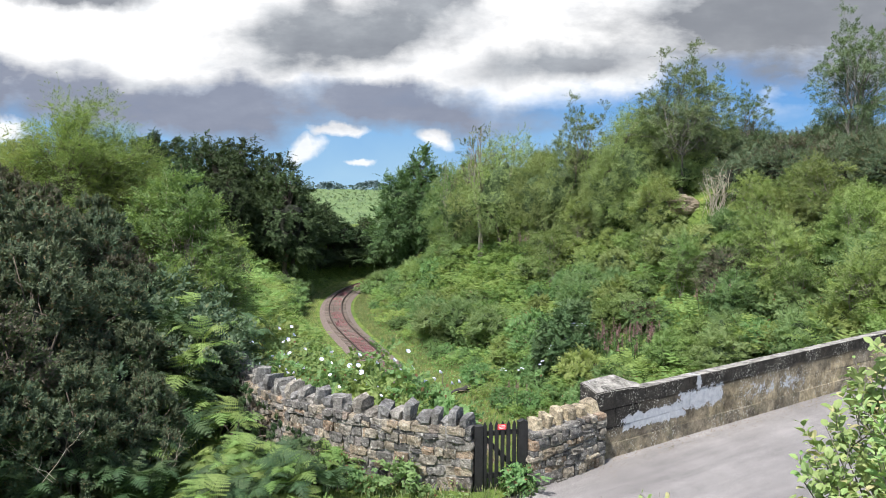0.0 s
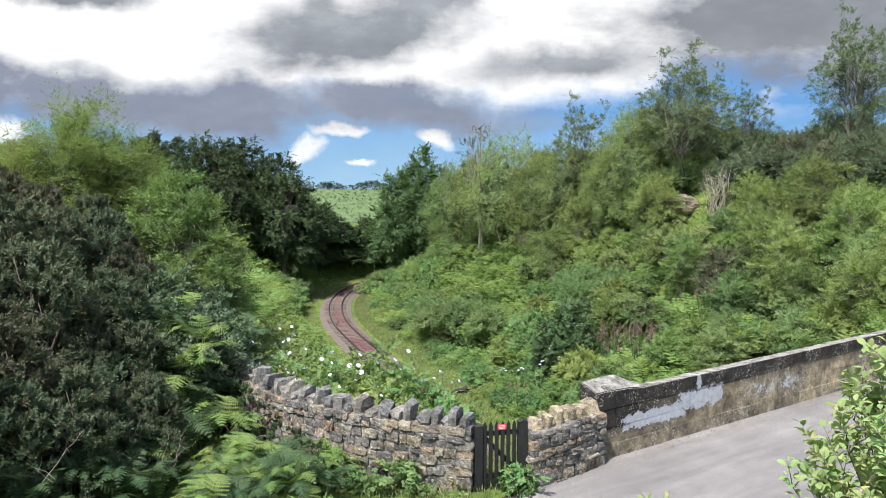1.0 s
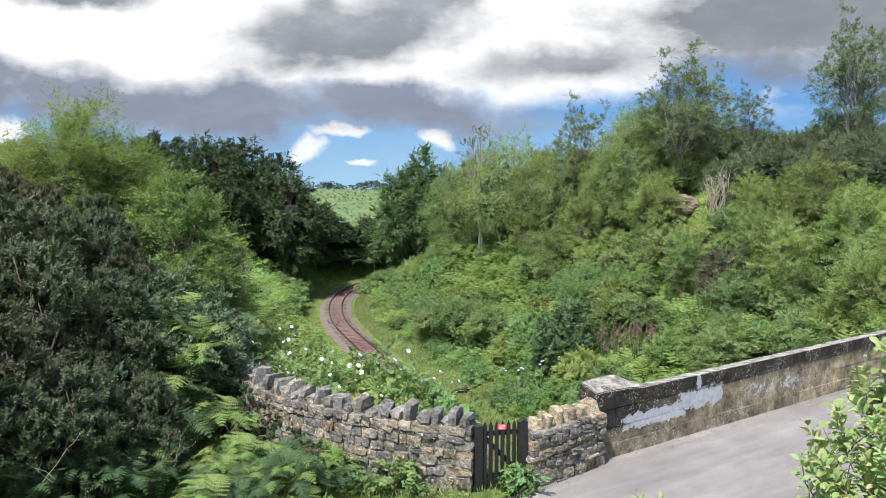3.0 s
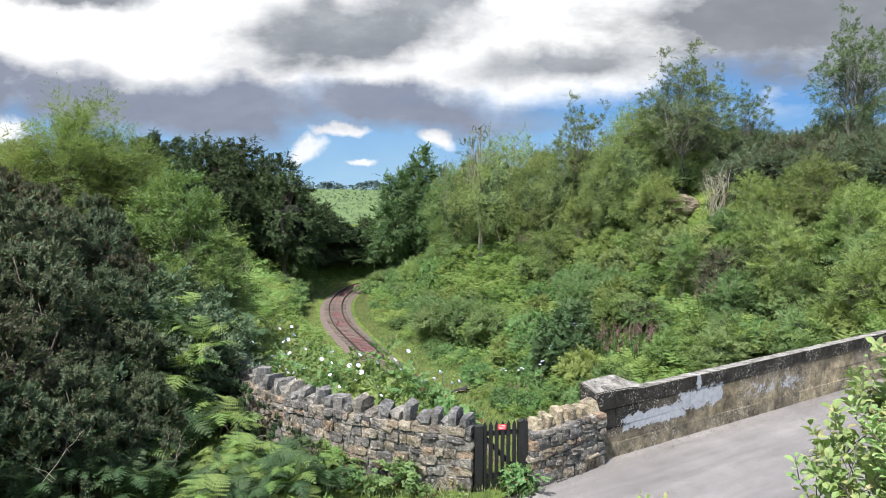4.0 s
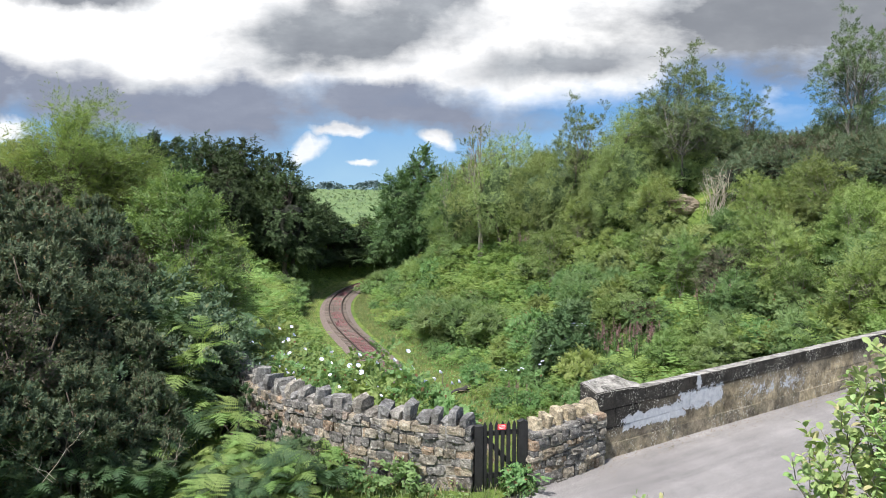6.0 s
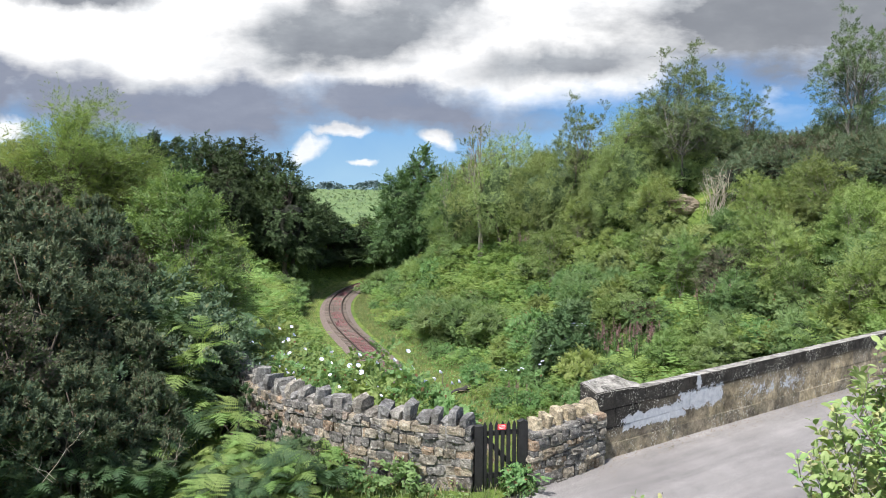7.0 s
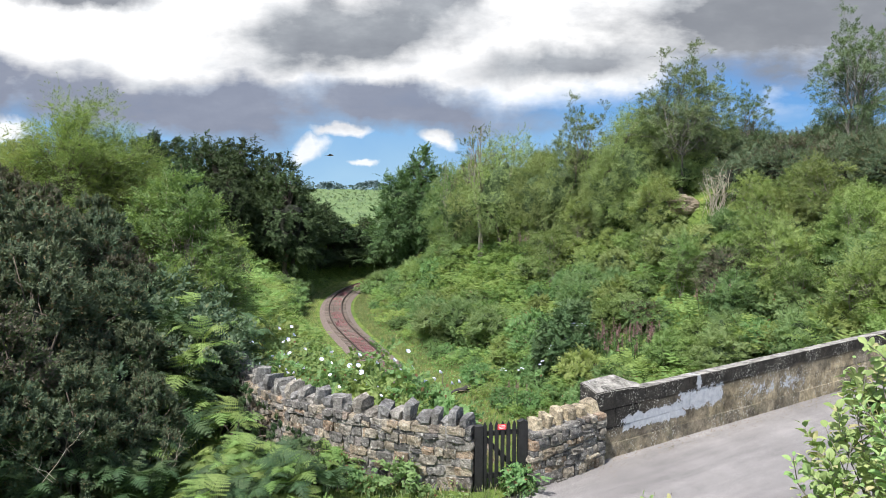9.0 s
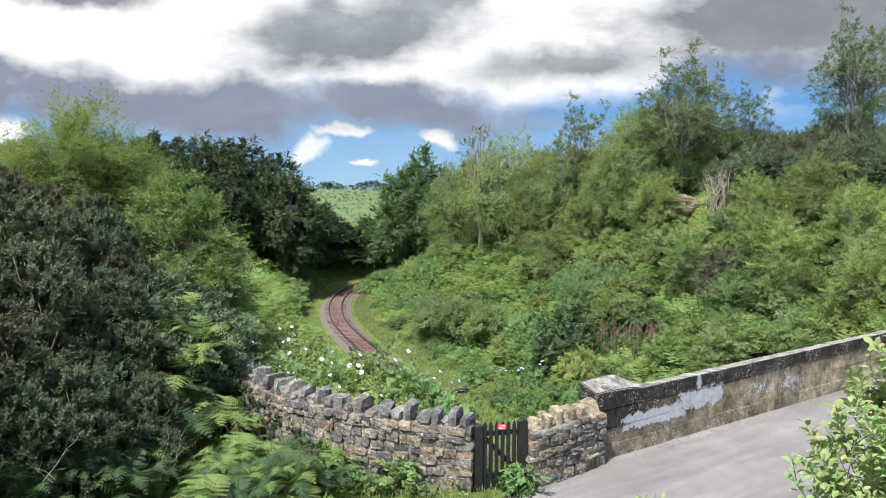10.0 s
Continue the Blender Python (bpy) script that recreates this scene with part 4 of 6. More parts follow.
def build_track():
    root = thing("railway_track", pose(0, 0, FLOOR), "single rusty railway track on brown ballast curving through the cutting", "railway track")
    m, nt, b = mat_new("ballast")
    stones = ramp(nt, noise_tex(nt, 9, 6, "Object", 0.8), [(0.3, (0.075, 0.058, 0.05)), (0.52, (0.145, 0.113, 0.098)), (0.75, (0.26, 0.21, 0.185))])
    nt.links.new(stones, b.inputs["Base Color"])
    b.inputs["Roughness"].default_value = 0.95
    bump(nt, b, noise_tex(nt, 14, 4, "Object", 0.7), 1.0, 0.08)
    nrm = np.stack([T_DIR[:, 1], -T_DIR[:, 0]], 1)
    prof = [(-1.85, 0.02), (-1.45, 0.17), (-0.6, 0.2), (0.6, 0.2), (1.45, 0.17), (1.85, 0.02)]
    v = np.array([[*(p + n * o), h] for p, n in zip(TRACK, nrm) for o, h in prof])
    k = len(prof)
    i = (np.arange(len(TRACK) - 1)[:, None] * k + np.arange(k - 1)).ravel()
    part("ballast", raw_mesh("ballast", v, np.stack([i, i + k, i + k + 1, i + 1][::-1], 1), m), root)
    # red-leaved weeds between the rails
    rg = np.random.default_rng(41)
    n = 18000
    j = rg.integers(0, len(TRACK) - 1, n)
    o = rg.uniform(-0.62, 0.62, n)
    c2 = TRACK[j] + nrm[j] * o[:, None] + T_DIR[j] * rg.uniform(-0.33, 0.33, n)[:, None]
    ok = wavy(c2[:, 0], c2[:, 1], 0.9) + 0.6 * wavy(c2[:, 0] + 5, c2[:, 1], 2.3) + rg.normal(size=n) * 0.3 > 0.05
    c2, n = c2[ok], int(ok.sum())
    c3 = np.c_[c2, 0.28 + rg.uniform(0, 0.06, n)]
    tagged(part("red_weed", leaf_mesh("red_weed", leaves(c3, rg.normal(size=(n, 3)), rg.normal(size=(n, 3)) * 0.5 + np.array([0, 0, 1.0]), rg.uniform(0.07, 0.15, n), rg.uniform(0.05, 0.10, n)), M["red_weed"]), root), "low red-leaved weed between the rails", kind="stuff")
    steel = rough_mat("rusty_steel", [(0.3, (0.03, 0.022, 0.02)), (0.7, (0.08, 0.055, 0.045))], 5, 30, 0.3, 0.005, 0.6)
    rp = [(-0.07, 0.25), (-0.07, 0.265), (-0.012, 0.285), (-0.012, 0.36), (-0.036, 0.37), (-0.036, 0.41), (0.036, 0.41), (0.036, 0.37), (0.012, 0.36), (0.012, 0.285), (0.07, 0.265), (0.07, 0.25)]
    k = len(rp)
    for side in (-0.755, 0.755):
        v = np.array([[*(p + n * (side + o)), h] for p, n in zip(TRACK, nrm) for o, h in rp])
        i = (np.arange(len(TRACK) - 1)[:, None] * k + np.arange(k)).ravel()
        j = (np.arange(len(TRACK) - 1)[:, None] * k + (np.arange(k) + 1) % k).ravel()
        part("rail", raw_mesh("rail", v, np.stack([i, i + k, j + k, j], 1), steel), root)
    sl = mesh_of(box_bm(2.5, 0.25, 0.13, 0.015), "sleeper", rough_mat("tarred_sleeper", [(0.3, (0.07, 0.055, 0.045)), (0.7, (0.19, 0.155, 0.13))], 6, 30, 0.5, 0.01, rand=0.5))
    for p, t in zip(TRACK, T_DIR):
        part("sleeper", sl, root, "", pose(p[0], p[1], 0.19, 0, 0, math.degrees(math.atan2(t[1], t[0])) - 90))


def build_grit():
    """Loose chippings and dead leaves lying along the foot of the parapet."""
    rg = np.random.default_rng(51)
    n = 700
    a, b = rg.uniform(-0.6, 12, n), 0.08 + abs(rg.normal(size=n)) * 0.22
    p = PAR_A + a[:, None] * PAR_DIR + b[:, None] * PAR_OUT
    z = 0.026 + 0.03 * np.sin(np.clip(b / 6.2, 0, 1) * np.pi)
    r = rg.uniform(0.006, 0.022, n)
    t = rg.uniform(0, 6.28, n)
    vs = []
    for k in range(3):
        vs.append(np.stack([p[:, 0] + r * np.cos(t + k * 2.1), p[:, 1] + r * np.sin(t + k * 2.1), z], 1))
    vs.append(np.stack([p[:, 0], p[:, 1], z + r * 0.8], 1))
    v = np.stack(vs, 1).reshape(-1, 3)
    i = np.arange(n)[:, None] * 4
    f = np.concatenate([i + np.array([[0, 1, 3]]), i + np.array([[1, 2, 3]]), i + np.array([[2, 0, 3]])])
    m = rough_mat("grit", [(0.3, (0.07, 0.055, 0.04)), (0.7, (0.26, 0.22, 0.17))], 4, 30, 0.3, 0.01)
    tagged(part("road_grit", raw_mesh("road_grit", v, f, m)), "loose grit and dirt along the foot of the parapet", "grit", kind="stuff")


build_road()
build_grit()
build_parapet()
build_gate()
build_track()
rubble_wall([(-4.9, 16.2), (-4.6, 15.6), (-3.3, 13.95), (-2.1, 13.0), (-0.86, 12.28), (0.53, 11.83)], 1.06, 1.15, "old dry-stone wall of mixed gritstone with upright cap stones", 5, M["capstone"])
rubble_wall([(1.50, 11.97), (2.2, 12.4), (2.9, 12.95)], 1.0, 1.06, "short coursed gritstone wall with sandy cap stones beside the gate", 8, M["capstone_sandy"], (0.22, 0.38), (0.14, 0.22), 8, tidy=0.0)


# ---------------------------------------------------------------- plants: kinds
def bush_kind(name, seed, h, r, clumps, per, leaf, mat, label, clump_r=0.42, aspect=0.55, bark="bark", stems=2, low=0.1, limbs=3, egg=0.6, spread=0.9):
    return make_tree(name, seed, h, r, h * low, clumps, per, leaf, M[mat], M[bark], 0.07, label, "bush", clump_r, limbs, aspect, stems, egg, ("trunk", "foliage"), 0.6, 4, 9, "shaded_core_dark" if mat.startswith("gorse") else "twigs", spread=spread)


def needle_bush(name, seed, h, r, clumps, sprigs, needles, mat, label, size=1.0):
    """Gorse: tufts of upright bottle-brush sprigs set with short spines."""
    rng = np.random.default_rng(seed)
    root = thing(name, Matrix(), label, "bush")
    # the bush swells into several domes with deep gaps between them
    domes = 11
    dc = all_round(domes, rng)
    dr = rng.uniform(0.34, 0.56, domes)
    dome = dc * np.array([r, r, h * 0.50]) * rng.uniform(0.55, 0.82, (domes, 1)) + np.array([0, 0, h * 0.42])
    k = np.arange(clumps) % domes
    d = unit(unit(rng.normal(size=(clumps, 3))) + dc[k] * 0.55 + np.array([0, 0, 0.25]))
    c = dome[k] + d * (dr[k] * r * rng.uniform(0.72, 1.08, clumps))[:, None]
    c[:, 2] = np.maximum(c[:, 2], 0.1)
    n = clumps * sprigs
    up = unit(np.repeat(d * 0.65 + np.array([0, 0, 0.65]), sprigs, 0) + unit(rng.normal(size=(n, 3))) * 0.75)
    base = np.repeat(c, sprigs, 0) - up * 0.05 * size + rng.normal(size=(n, 3)) * 0.03 * size
    ln = rng.uniform(0.09, 0.19, n) * size * np.repeat(rng.uniform(0.75, 1.4, clumps), sprigs)
    t = np.tile(np.linspace(0.0, 1.0, needles), n)
    b2, u2, l2 = np.repeat(base, needles, 0), np.repeat(up, needles, 0), np.repeat(ln, needles)
    side = unit(np.cross(u2, rng.normal(size=u2.shape)))
    q_l = 0.068 * size * rng.uniform(0.7, 1.3, len(t)) * (1.15 - 0.5 * t)
    ax = unit(u2 * 0.75 + side * 0.7)
    p = b2 + u2 * (l2 * t)[:, None]
    w = unit(np.cross(ax, u2 * 0.5 + np.repeat(np.repeat(d, sprigs, 0), needles, 0) + rng.normal(size=p.shape) * 0.2)) * (q_l * 0.27)[:, None]
    q = np.stack([p + w, p + ax * q_l[:, None] * 1.15, p - w], 1)
    pieces = []
    for i in range(min(14, clumps)):
        a = rng.normal(size=2) * 0.15
        pieces.append(tube(bent(rng, (a[0], a[1], -0.1), c[i * clumps // 14], 6, 0.25, 0.2), 0.026 * np.linspace(1, 0.25, 6), 4))
    v, f = join(pieces)
    part("trunk", raw_mesh(name + "_trunk", v, f, M["bark"], True), root)
    part("foliage", leaf_mesh(name + "_foliage", q, M[mat]), root)
    # small added lump, coloured as the shade deep in the bush
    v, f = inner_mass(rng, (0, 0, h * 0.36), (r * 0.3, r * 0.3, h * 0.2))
    part("inner_growth", raw_mesh(name + "_inner_growth", v, f, M["shaded_core_dark"]), root)
    return root


def frond_quads(rng, length, pairs, lobes, arch=0.55):
    """One bracken frond along +x from the origin, arching up and over; each pinna is cut into small lobes."""
    t = np.linspace(0, 1, 12)
    rx = length * (0.9 * t)
    rz = length * (0.62 * np.sin(t * 2.35) * (1 - 0.2 * t)) * arch * 1.6
    path = np.stack([rx, 0 * t, rz], 1)
    tris = []
    for k in range(pairs):
        u = 0.22 + 0.78 * (k + 0.5) / pairs
        c = np.array([np.interp(u, t, rx), 0, np.interp(u, t, rz)])
        tang = unit(np.array([np.interp(min(u + .02, 1), t, rx) - np.interp(u - .02, t, rx), 0, np.interp(min(u + .02, 1), t, rz) - np.interp(u - .02, t, rz)]))
        w = length * 0.40 * (1 - (u - 0.22) / 0.80) ** 0.85 * rng.uniform(0.88, 1.1)
        for s in (-1, 1):
            ax = unit(np.array([0, s, 0]) + tang * 0.38 + np.array([0, 0, -0.22 + rng.normal() * 0.10]))
            nrm = unit(np.cross(tang, ax)) * s
            cr = np.cross(nrm, ax)
            wd = 0.009 * length
            tris.append([c - cr * wd, c + ax * w, c + cr * wd])
            if lobes:
                for e in (np.arange(lobes) + 0.6) / (lobes + 0.2):
                    l2 = (0.085 * length * (1 - 0.55 * u) * (1 - 0.72 * e))
                    root = c + ax * w * e
                    for k2 in (-1, 1):
                        a2 = unit(cr * k2 + ax * 0.45 - nrm * 0.12)
                        b2 = ax * w / lobes * 0.46
                        tris.append([root - b2, root + a2 * l2, root + b2])
            else:
                wd = 0.042 * length * (1 - 0.45 * u)
                m = c + ax * w * 0.35
                tris.append([m - cr * wd, c + ax * w, m + cr * wd])
                tris.append([m + cr * wd, c, m - cr * wd])
    return np.array(tris), path


def fern_kind(seed, mat, label, length=0.95):
    """A bracken plant: a ring of fronds."""
    rng = np.random.default_rng(seed)
    root = thing("fern", Matrix(), label, "fern")
    kinds = []
    for i in range(3):
        q, path = frond_quads(rng, length * (1, 0.8, 0.9)[i], 14, 7, (0.62, 0.95, 0.4)[i])
        sv, sf = tube(path, 0.007 * length * np.linspace(1.2, 0.25, 12), 3)
        sf = np.concatenate([sf[:, [0, 1, 2]], sf[:, [0, 2, 3]]])
        kinds.append(raw_mesh("frond", *join([(q.reshape(-1, 3), np.arange(len(q) * 3).reshape(-1, 3)), (sv, sf)]), M[mat]))
    n = 8
    for i in range(n):
        part("frond", kinds[i % 3], root, "", pose(0, 0, 0, rng.uniform(-14, 14), rng.uniform(-24, 16), i * 360 / n + rng.uniform(-20, 20)))
    return root


def bracken_kind(seed, mat, label):
    """A low thicket of bracken: many fronds that arch out from several crowns."""
    rng = np.random.default_rng(seed)
    root = thing("bracken_clump", Matrix(), label, "fern")
    out = []
    for i in range(38):
        q, path = frond_quads(rng, rng.uniform(0.7, 1.15), 9, 0, rng.uniform(0.35, 1.0))
        a = rng.uniform(0, 2 * np.pi)
        ca, sa = math.cos(a), math.sin(a)
        q = q @ np.array([[ca, sa, 0], [-sa, ca, 0], [0, 0, 1.0]])
        r = 1.15 * math.sqrt(rng.random())
        b = rng.uniform(0, 2 * np.pi)
        out.append(q + np.array([r * math.cos(b), r * math.sin(b), rng.uniform(0.05, 0.55) * (1.2 - r * 0.6)]))
    q = np.concatenate(out)
    pcs = [(q.reshape(-1, 3), np.arange(len(q) * 3).reshape(-1, 3))]
    for i in range(14):
        b, r = rng.uniform(0, 6.28), rng.uniform(0.1, 1.0)
        p = np.array([r * math.cos(b), r * math.sin(b), -0.15])
        v, f = tube(bent(rng, p, p + np.array([rng.normal() * 0.1, rng.normal() * 0.1, 0.75]), 4, 0.1, 0), 0.008 * np.linspace(1.2, 0.5, 4), 3)
        pcs.append((v, np.concatenate([f[:, [0, 1, 2]], f[:, [0, 2, 3]]])))
    part("foliage", raw_mesh("bracken_foliage", *join(pcs), M[mat]), root)
    return root


HAWTHORN = [bush_kind("hawthorn_bush", 20 + i, 2.6, 1.45, 64, 90, 0.10, "hawthorn", "dense olive-green hawthorn bush on the bank", 0.46, 0.7) for i in range(3)]
WILLOW = [bush_kind("willow_bush", 30 + i, 2.2, 1.25, 60, 90, 0.125, "willow", "soft grey-green willow bush on the bank", 0.44, 0.3, spread=0.55) for i in range(3)]
BRAMBLE = [bush_kind("bramble_bush", 40 + i, 1.4, 1.4, 60, 72, 0.10, "bramble", "low bright green bramble thicket on the bank", 0.38, 0.75, low=0.0) for i in range(3)]
BRIGHT = [bush_kind("elder_bush", 50 + i, 1.8, 1.2, 60, 81, 0.115, "bright", "yellow-green elder bush on the bank", 0.42, 0.6) for i in range(2)]
ELDER = [bush_kind("elder_bush", 58, 3.4, 1.5, 74, 90, 0.135, "elder", "dark green flowering elder bush at the foot of the bank", 0.46, 0.6)]
SAPLING = [make_tree("ash_sapling", 56 + i, 3.6, 1.3, 0.5, 120, 54, 0.12, M["bright" if i else "rowan"], M["bark_pale"], 0.06, "slender light-green ash sapling on the bank", "tree", 0.42, 26, 0.36, 3, 0.3, sides=4, hollow=0.3) for i in range(2)]
GORSE = [bush_kind("gorse_bush", 60 + i, 1.9, 1.4, 60, 81, 0.105, "gorse_bank", "dark spiny gorse bush on the bank top", 0.42, 0.34, spread=0.6) for i in range(2)]
BRACKEN = [bracken_kind(66 + i, "fern", "pale green bracken clump on the grassy bank") for i in range(3)]
GORSE_B = [bush_kind("gorse_bush", 64, 1.9, 1.3, 60, 72, 0.105, "gorse_brown", "brownish half-dead gorse bush on the bank", 0.42, 0.34, spread=0.6)]
GORSE_N = [needle_bush("gorse_bush", 160 + i, 2.6, 1.12, 290, 13, 9, ("gorse", "gorse", "gorse_brown")[i], ("dark green spiny gorse bush above the lane", "dark green spiny gorse bush above the lane", "brownish spiny gorse bush above the lane")[i]) for i in range(3)]
OAK = [make_tree("oak_tree", 70 + i, 15, 5.9, 0.6, 300, 63, 0.225, M["oak"], M["bark"], 0.4, "full-crowned oak tree at the edge of the wood, shade in its leaf colour", clump_r=0.85, limbs=18, lobes=20, aspect=0.7, heart="shaded_core_dark", spread=1.3, egg=0.6) for i in range(2)]
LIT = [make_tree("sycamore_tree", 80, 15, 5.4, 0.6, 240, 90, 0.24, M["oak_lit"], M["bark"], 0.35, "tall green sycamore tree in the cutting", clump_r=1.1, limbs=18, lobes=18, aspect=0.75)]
ASH = [make_tree("ash_tree", 84 + i, 12, 4.0, 2.2, 250, 63, 0.17, M["ash"], M["bark_ash"], 0.17, "tall airy ash tree with open limbs on the bank top", clump_r=0.62, limbs=40, aspect=0.42, stems=3, egg=0.35, hollow=0.35) for i in range(2)]
THORN = [make_tree("hawthorn_tree", 90 + i, 8, 3.3, 0.4, 200, 126, 0.082, M["hawthorn"], M["bark"], 0.17, "tall rounded hawthorn tree on the bank", clump_r=0.74, limbs=12, stems=2, lobes=16, aspect=0.65) for i in range(2)]
SNAG = [make_tree("dying_tree", 94, 10, 1.7, 4.6, 60, 18, 0.15, M["ash"], M["bark_pale"], 0.22, "half-bare dying tree with pale thin branches", clump_r=0.5, limbs=20, stems=2, egg=-0.3, hollow=0.6)]
BIRCH = [make_tree("birch_tree", 96 + i, 6, 2.3, 0.2, 460, 90, 0.066, M["birch"], M["bark"], 0.075, "feathery yellow-green birch tree behind the gorse", clump_r=0.50, limbs=70, stems=2, egg=1.35, hollow=0.2, aspect=0.5, droop=0.2, spread=0.6) for i in range(2)]
ROWAN = [make_tree("rowan_tree", 100 + i, 5.5, 1.2, 0.5, 140, 63, 0.12, M["rowan"], M["bark_pale"], 0.07, "slender young rowan tree with feathered leaves", clump_r=0.40, limbs=34, stems=3, egg=0.7, hollow=0.3, aspect=0.36, tri=False) for i in range(2)]
BRIAR = [make_tree("bramble_bush", 120 + i, 1.7, 1.0, 0.1, 130, 45, 0.085, M["briar"], M["bark"], 0.03, "dark green bramble bush with pale young tips", "bush", 0.30, 26, 0.62, 4, 0.5, ("trunk", "foliage"), 0.25, 4, tri=False) for i in range(2)]
FERN = [fern_kind(110 + i, ("fern", "fern", "fern_dark")[i], ("bright green bracken fern beside the wall", "bright green bracken fern beside the wall", "bracken fern under the gorse, shade put into its green")[i]) for i in range(3)]

rng = np.random.default_rng(11)


def stand(kinds, rows, group, rng, wide=1.0, sink=0.1):
    """Plants at x, y with their tops at the height given."""
    for x, y, top in rows:
        k = kinds[int(rng.integers(len(kinds)))]
        g = gz(x, y)
        s = (top - g) / TALL[k.name.split(".")[0]]
        w = s * wide * rng.uniform(0.92, 1.08)
        place(k, pose(x, y, g - sink, 0, 0, rng.uniform(0, 360)) @ Matrix.Diagonal((w, w, s, 1)), group)


TALL = {"oak_tree": 16.2, "sycamore_tree": 15.3, "ash_tree": 13.1, "hawthorn_tree": 8.8, "dying_tree": 10.5, "birch_tree": 6.7, "rowan_tree": 6.5, "gorse_bush": 2.6}


# ---------------------------------------------------------------- the bank right of the track
def bank_spots(n, s_range, y_range, rng, gap, side=1):
    """Spots on a bank of the cutting, at least gap apart."""
    out = []
    tries = 0
    while len(out) < n and tries < n * 30:
        tries += 1
        s, i = rng.uniform(*s_range), rng.uniform(*y_range)
        k = int(np.argmin(abs(TRACK[:, 1] - i)))
        p = TRACK[k] + np.array([T_DIR[k][1], -T_DIR[k][0]]) * s * side
        if p[1] < 24 or abs(p[0]) > p[1] * 0.70 + 3:
            continue
        if all((p[0] - a) ** 2 + (p[1] - b) ** 2 > gap * gap for a, b in out):
            out.append((p[0], p[1]))
    return out


def clear(spots):
    """Leave open the willowherb patch, the rock with the dead shrub, and the fitted single plants."""
    keep = []
    for x, y in spots:
        herb = min((x - a) ** 2 + (y - b) ** 2 for a, b in ((9.9, 44.6), (11.0, 43.2), (12.2, 42.0))) < 4.0
        shrub = 0.335 < x / y < 0.425 and 47.5 < y < 56
        lone = min((x - a) ** 2 + (y - b) ** 2 for a, b in ((3.8, 57.2), (-0.5, 63.0), (8.2, 45.4), (17.2, 41.8), (18.4, 40.8), (14.0, 38.8))) < 4.4
        slope = 0.0 < x / y < 0.125 and 57 < y < 76 and (x * 7.3) % 1 < 0.75
        if not (herb or shrub or lone or slope):
            keep.append((x, y))
    return keep


G = "bushes covering the cutting bank"
scatter(BRAMBLE * 2 + BRIGHT + WILLOW, clear(bank_spots(88, (7.4, 14), (15, 100), rng, 1.8)), rng, (0.9, 1.5), group=G)
scatter(HAWTHORN * 2 + WILLOW * 2 + BRIGHT * 2 + BRAMBLE + SAPLING * 2 + GORSE_B, clear(bank_spots(105, (13, 20), (0, 100), rng, 2.0)), rng, (0.8, 1.45), group=G)
scatter(HAWTHORN * 4 + WILLOW + SAPLING + BRIGHT, [(x, y) for x, y in clear(bank_spots(70, (19, 27), (0, 100), rng, 2.2)) if not (x > 0.41 * y and x > 19.5)], rng, (0.95, 1.5), group=G)
scatter(GORSE * 2 + GORSE_B, bank_spots(46, (25.5, 44), (-25, 60), rng, 2.2), rng, (1.0, 1.6), group="gorse along the top of the bank")
scatter(SAPLING * 2 + BRIGHT, [(x, y) for x, y in bank_spots(44, (15, 27), (0, 36), rng, 2.0) if x > 17 and y < 46 and gz(x, y) + 3.9 < 5.3 + 0.036 * y], rng, (0.9, 1.35), group="saplings on the bank")

rng_b = np.random.default_rng(13)
scatter(BRACKEN * 2 + BRAMBLE, clear(bank_spots(150, (4.6, 8.6), (20, 104), rng_b, 1.35)), rng_b, (0.55, 1.0), group="bracken at the foot of the bank")
scatter(BRACKEN, clear(bank_spots(80, (8, 17), (20, 100), rng_b, 1.7)), rng_b, (0.9, 1.35), sink=-0.25, group="bracken between the bushes")
scatter(BRACKEN, [(x, y) for x, y in bank_spots(150, (8, 18), (46, 84), rng_b, 1.3) if -0.01 < x / y < 0.135], rng_b, (0.95, 1.4), sink=-0.15, group="bracken on the open bank")
scatter(WILLOW[:1], [(3.8, 56.4), (-0.5, 62.0), (-0.9, 64.2), (1.3, 60.5)], rng_b, (1.45, 1.7), group="rounded willows on the bank")
scatter(GORSE_B, [(17.0, 41.8), (18.3, 40.8), (17.6, 42.8)], rng_b, (1.1, 1.4), group="brown gorse on the bank")
scatter(BRIGHT, [(12.9, 39.4), (14.0, 38.6), (15.1, 37.8), (13.4, 40.6), (16.0, 37.4), (14.8, 39.4)], rng_b, (0.7, 0.95), group="elder bushes beyond the parapet")
scatter(ELDER, [(8.3, 45.4), (7.4, 46.4), (9.0, 46.6)], rng_b, (1.0, 1.2), group="dark elders at the foot of the bank")
ridge = [(21.6 + 9 * t + 1.1 * k + rng.normal() * 0.4, 51.6 - 8.2 * t + 1.4 * k + rng.normal() * 0.4, 8.4 + 1.7 * t + 0.35 * k + rng.normal() * 0.15) for t in np.linspace(0, 1, 13) for k in (0, 1)]
stand(GORSE * 3 + GORSE_B, ridge, "gorse along the top of the bank", rng, 0.9)
stand(ASH, [(19.5, 57, 17.3), (13.0, 66, 14.3), (30.3, 52, 18.9), (18.4, 61, 14.0), (31.8, 54, 17.0), (26.1, 60, 14.4), (21.8, 60, 16.6)], "ash trees on the bank top", rng, 0.95)
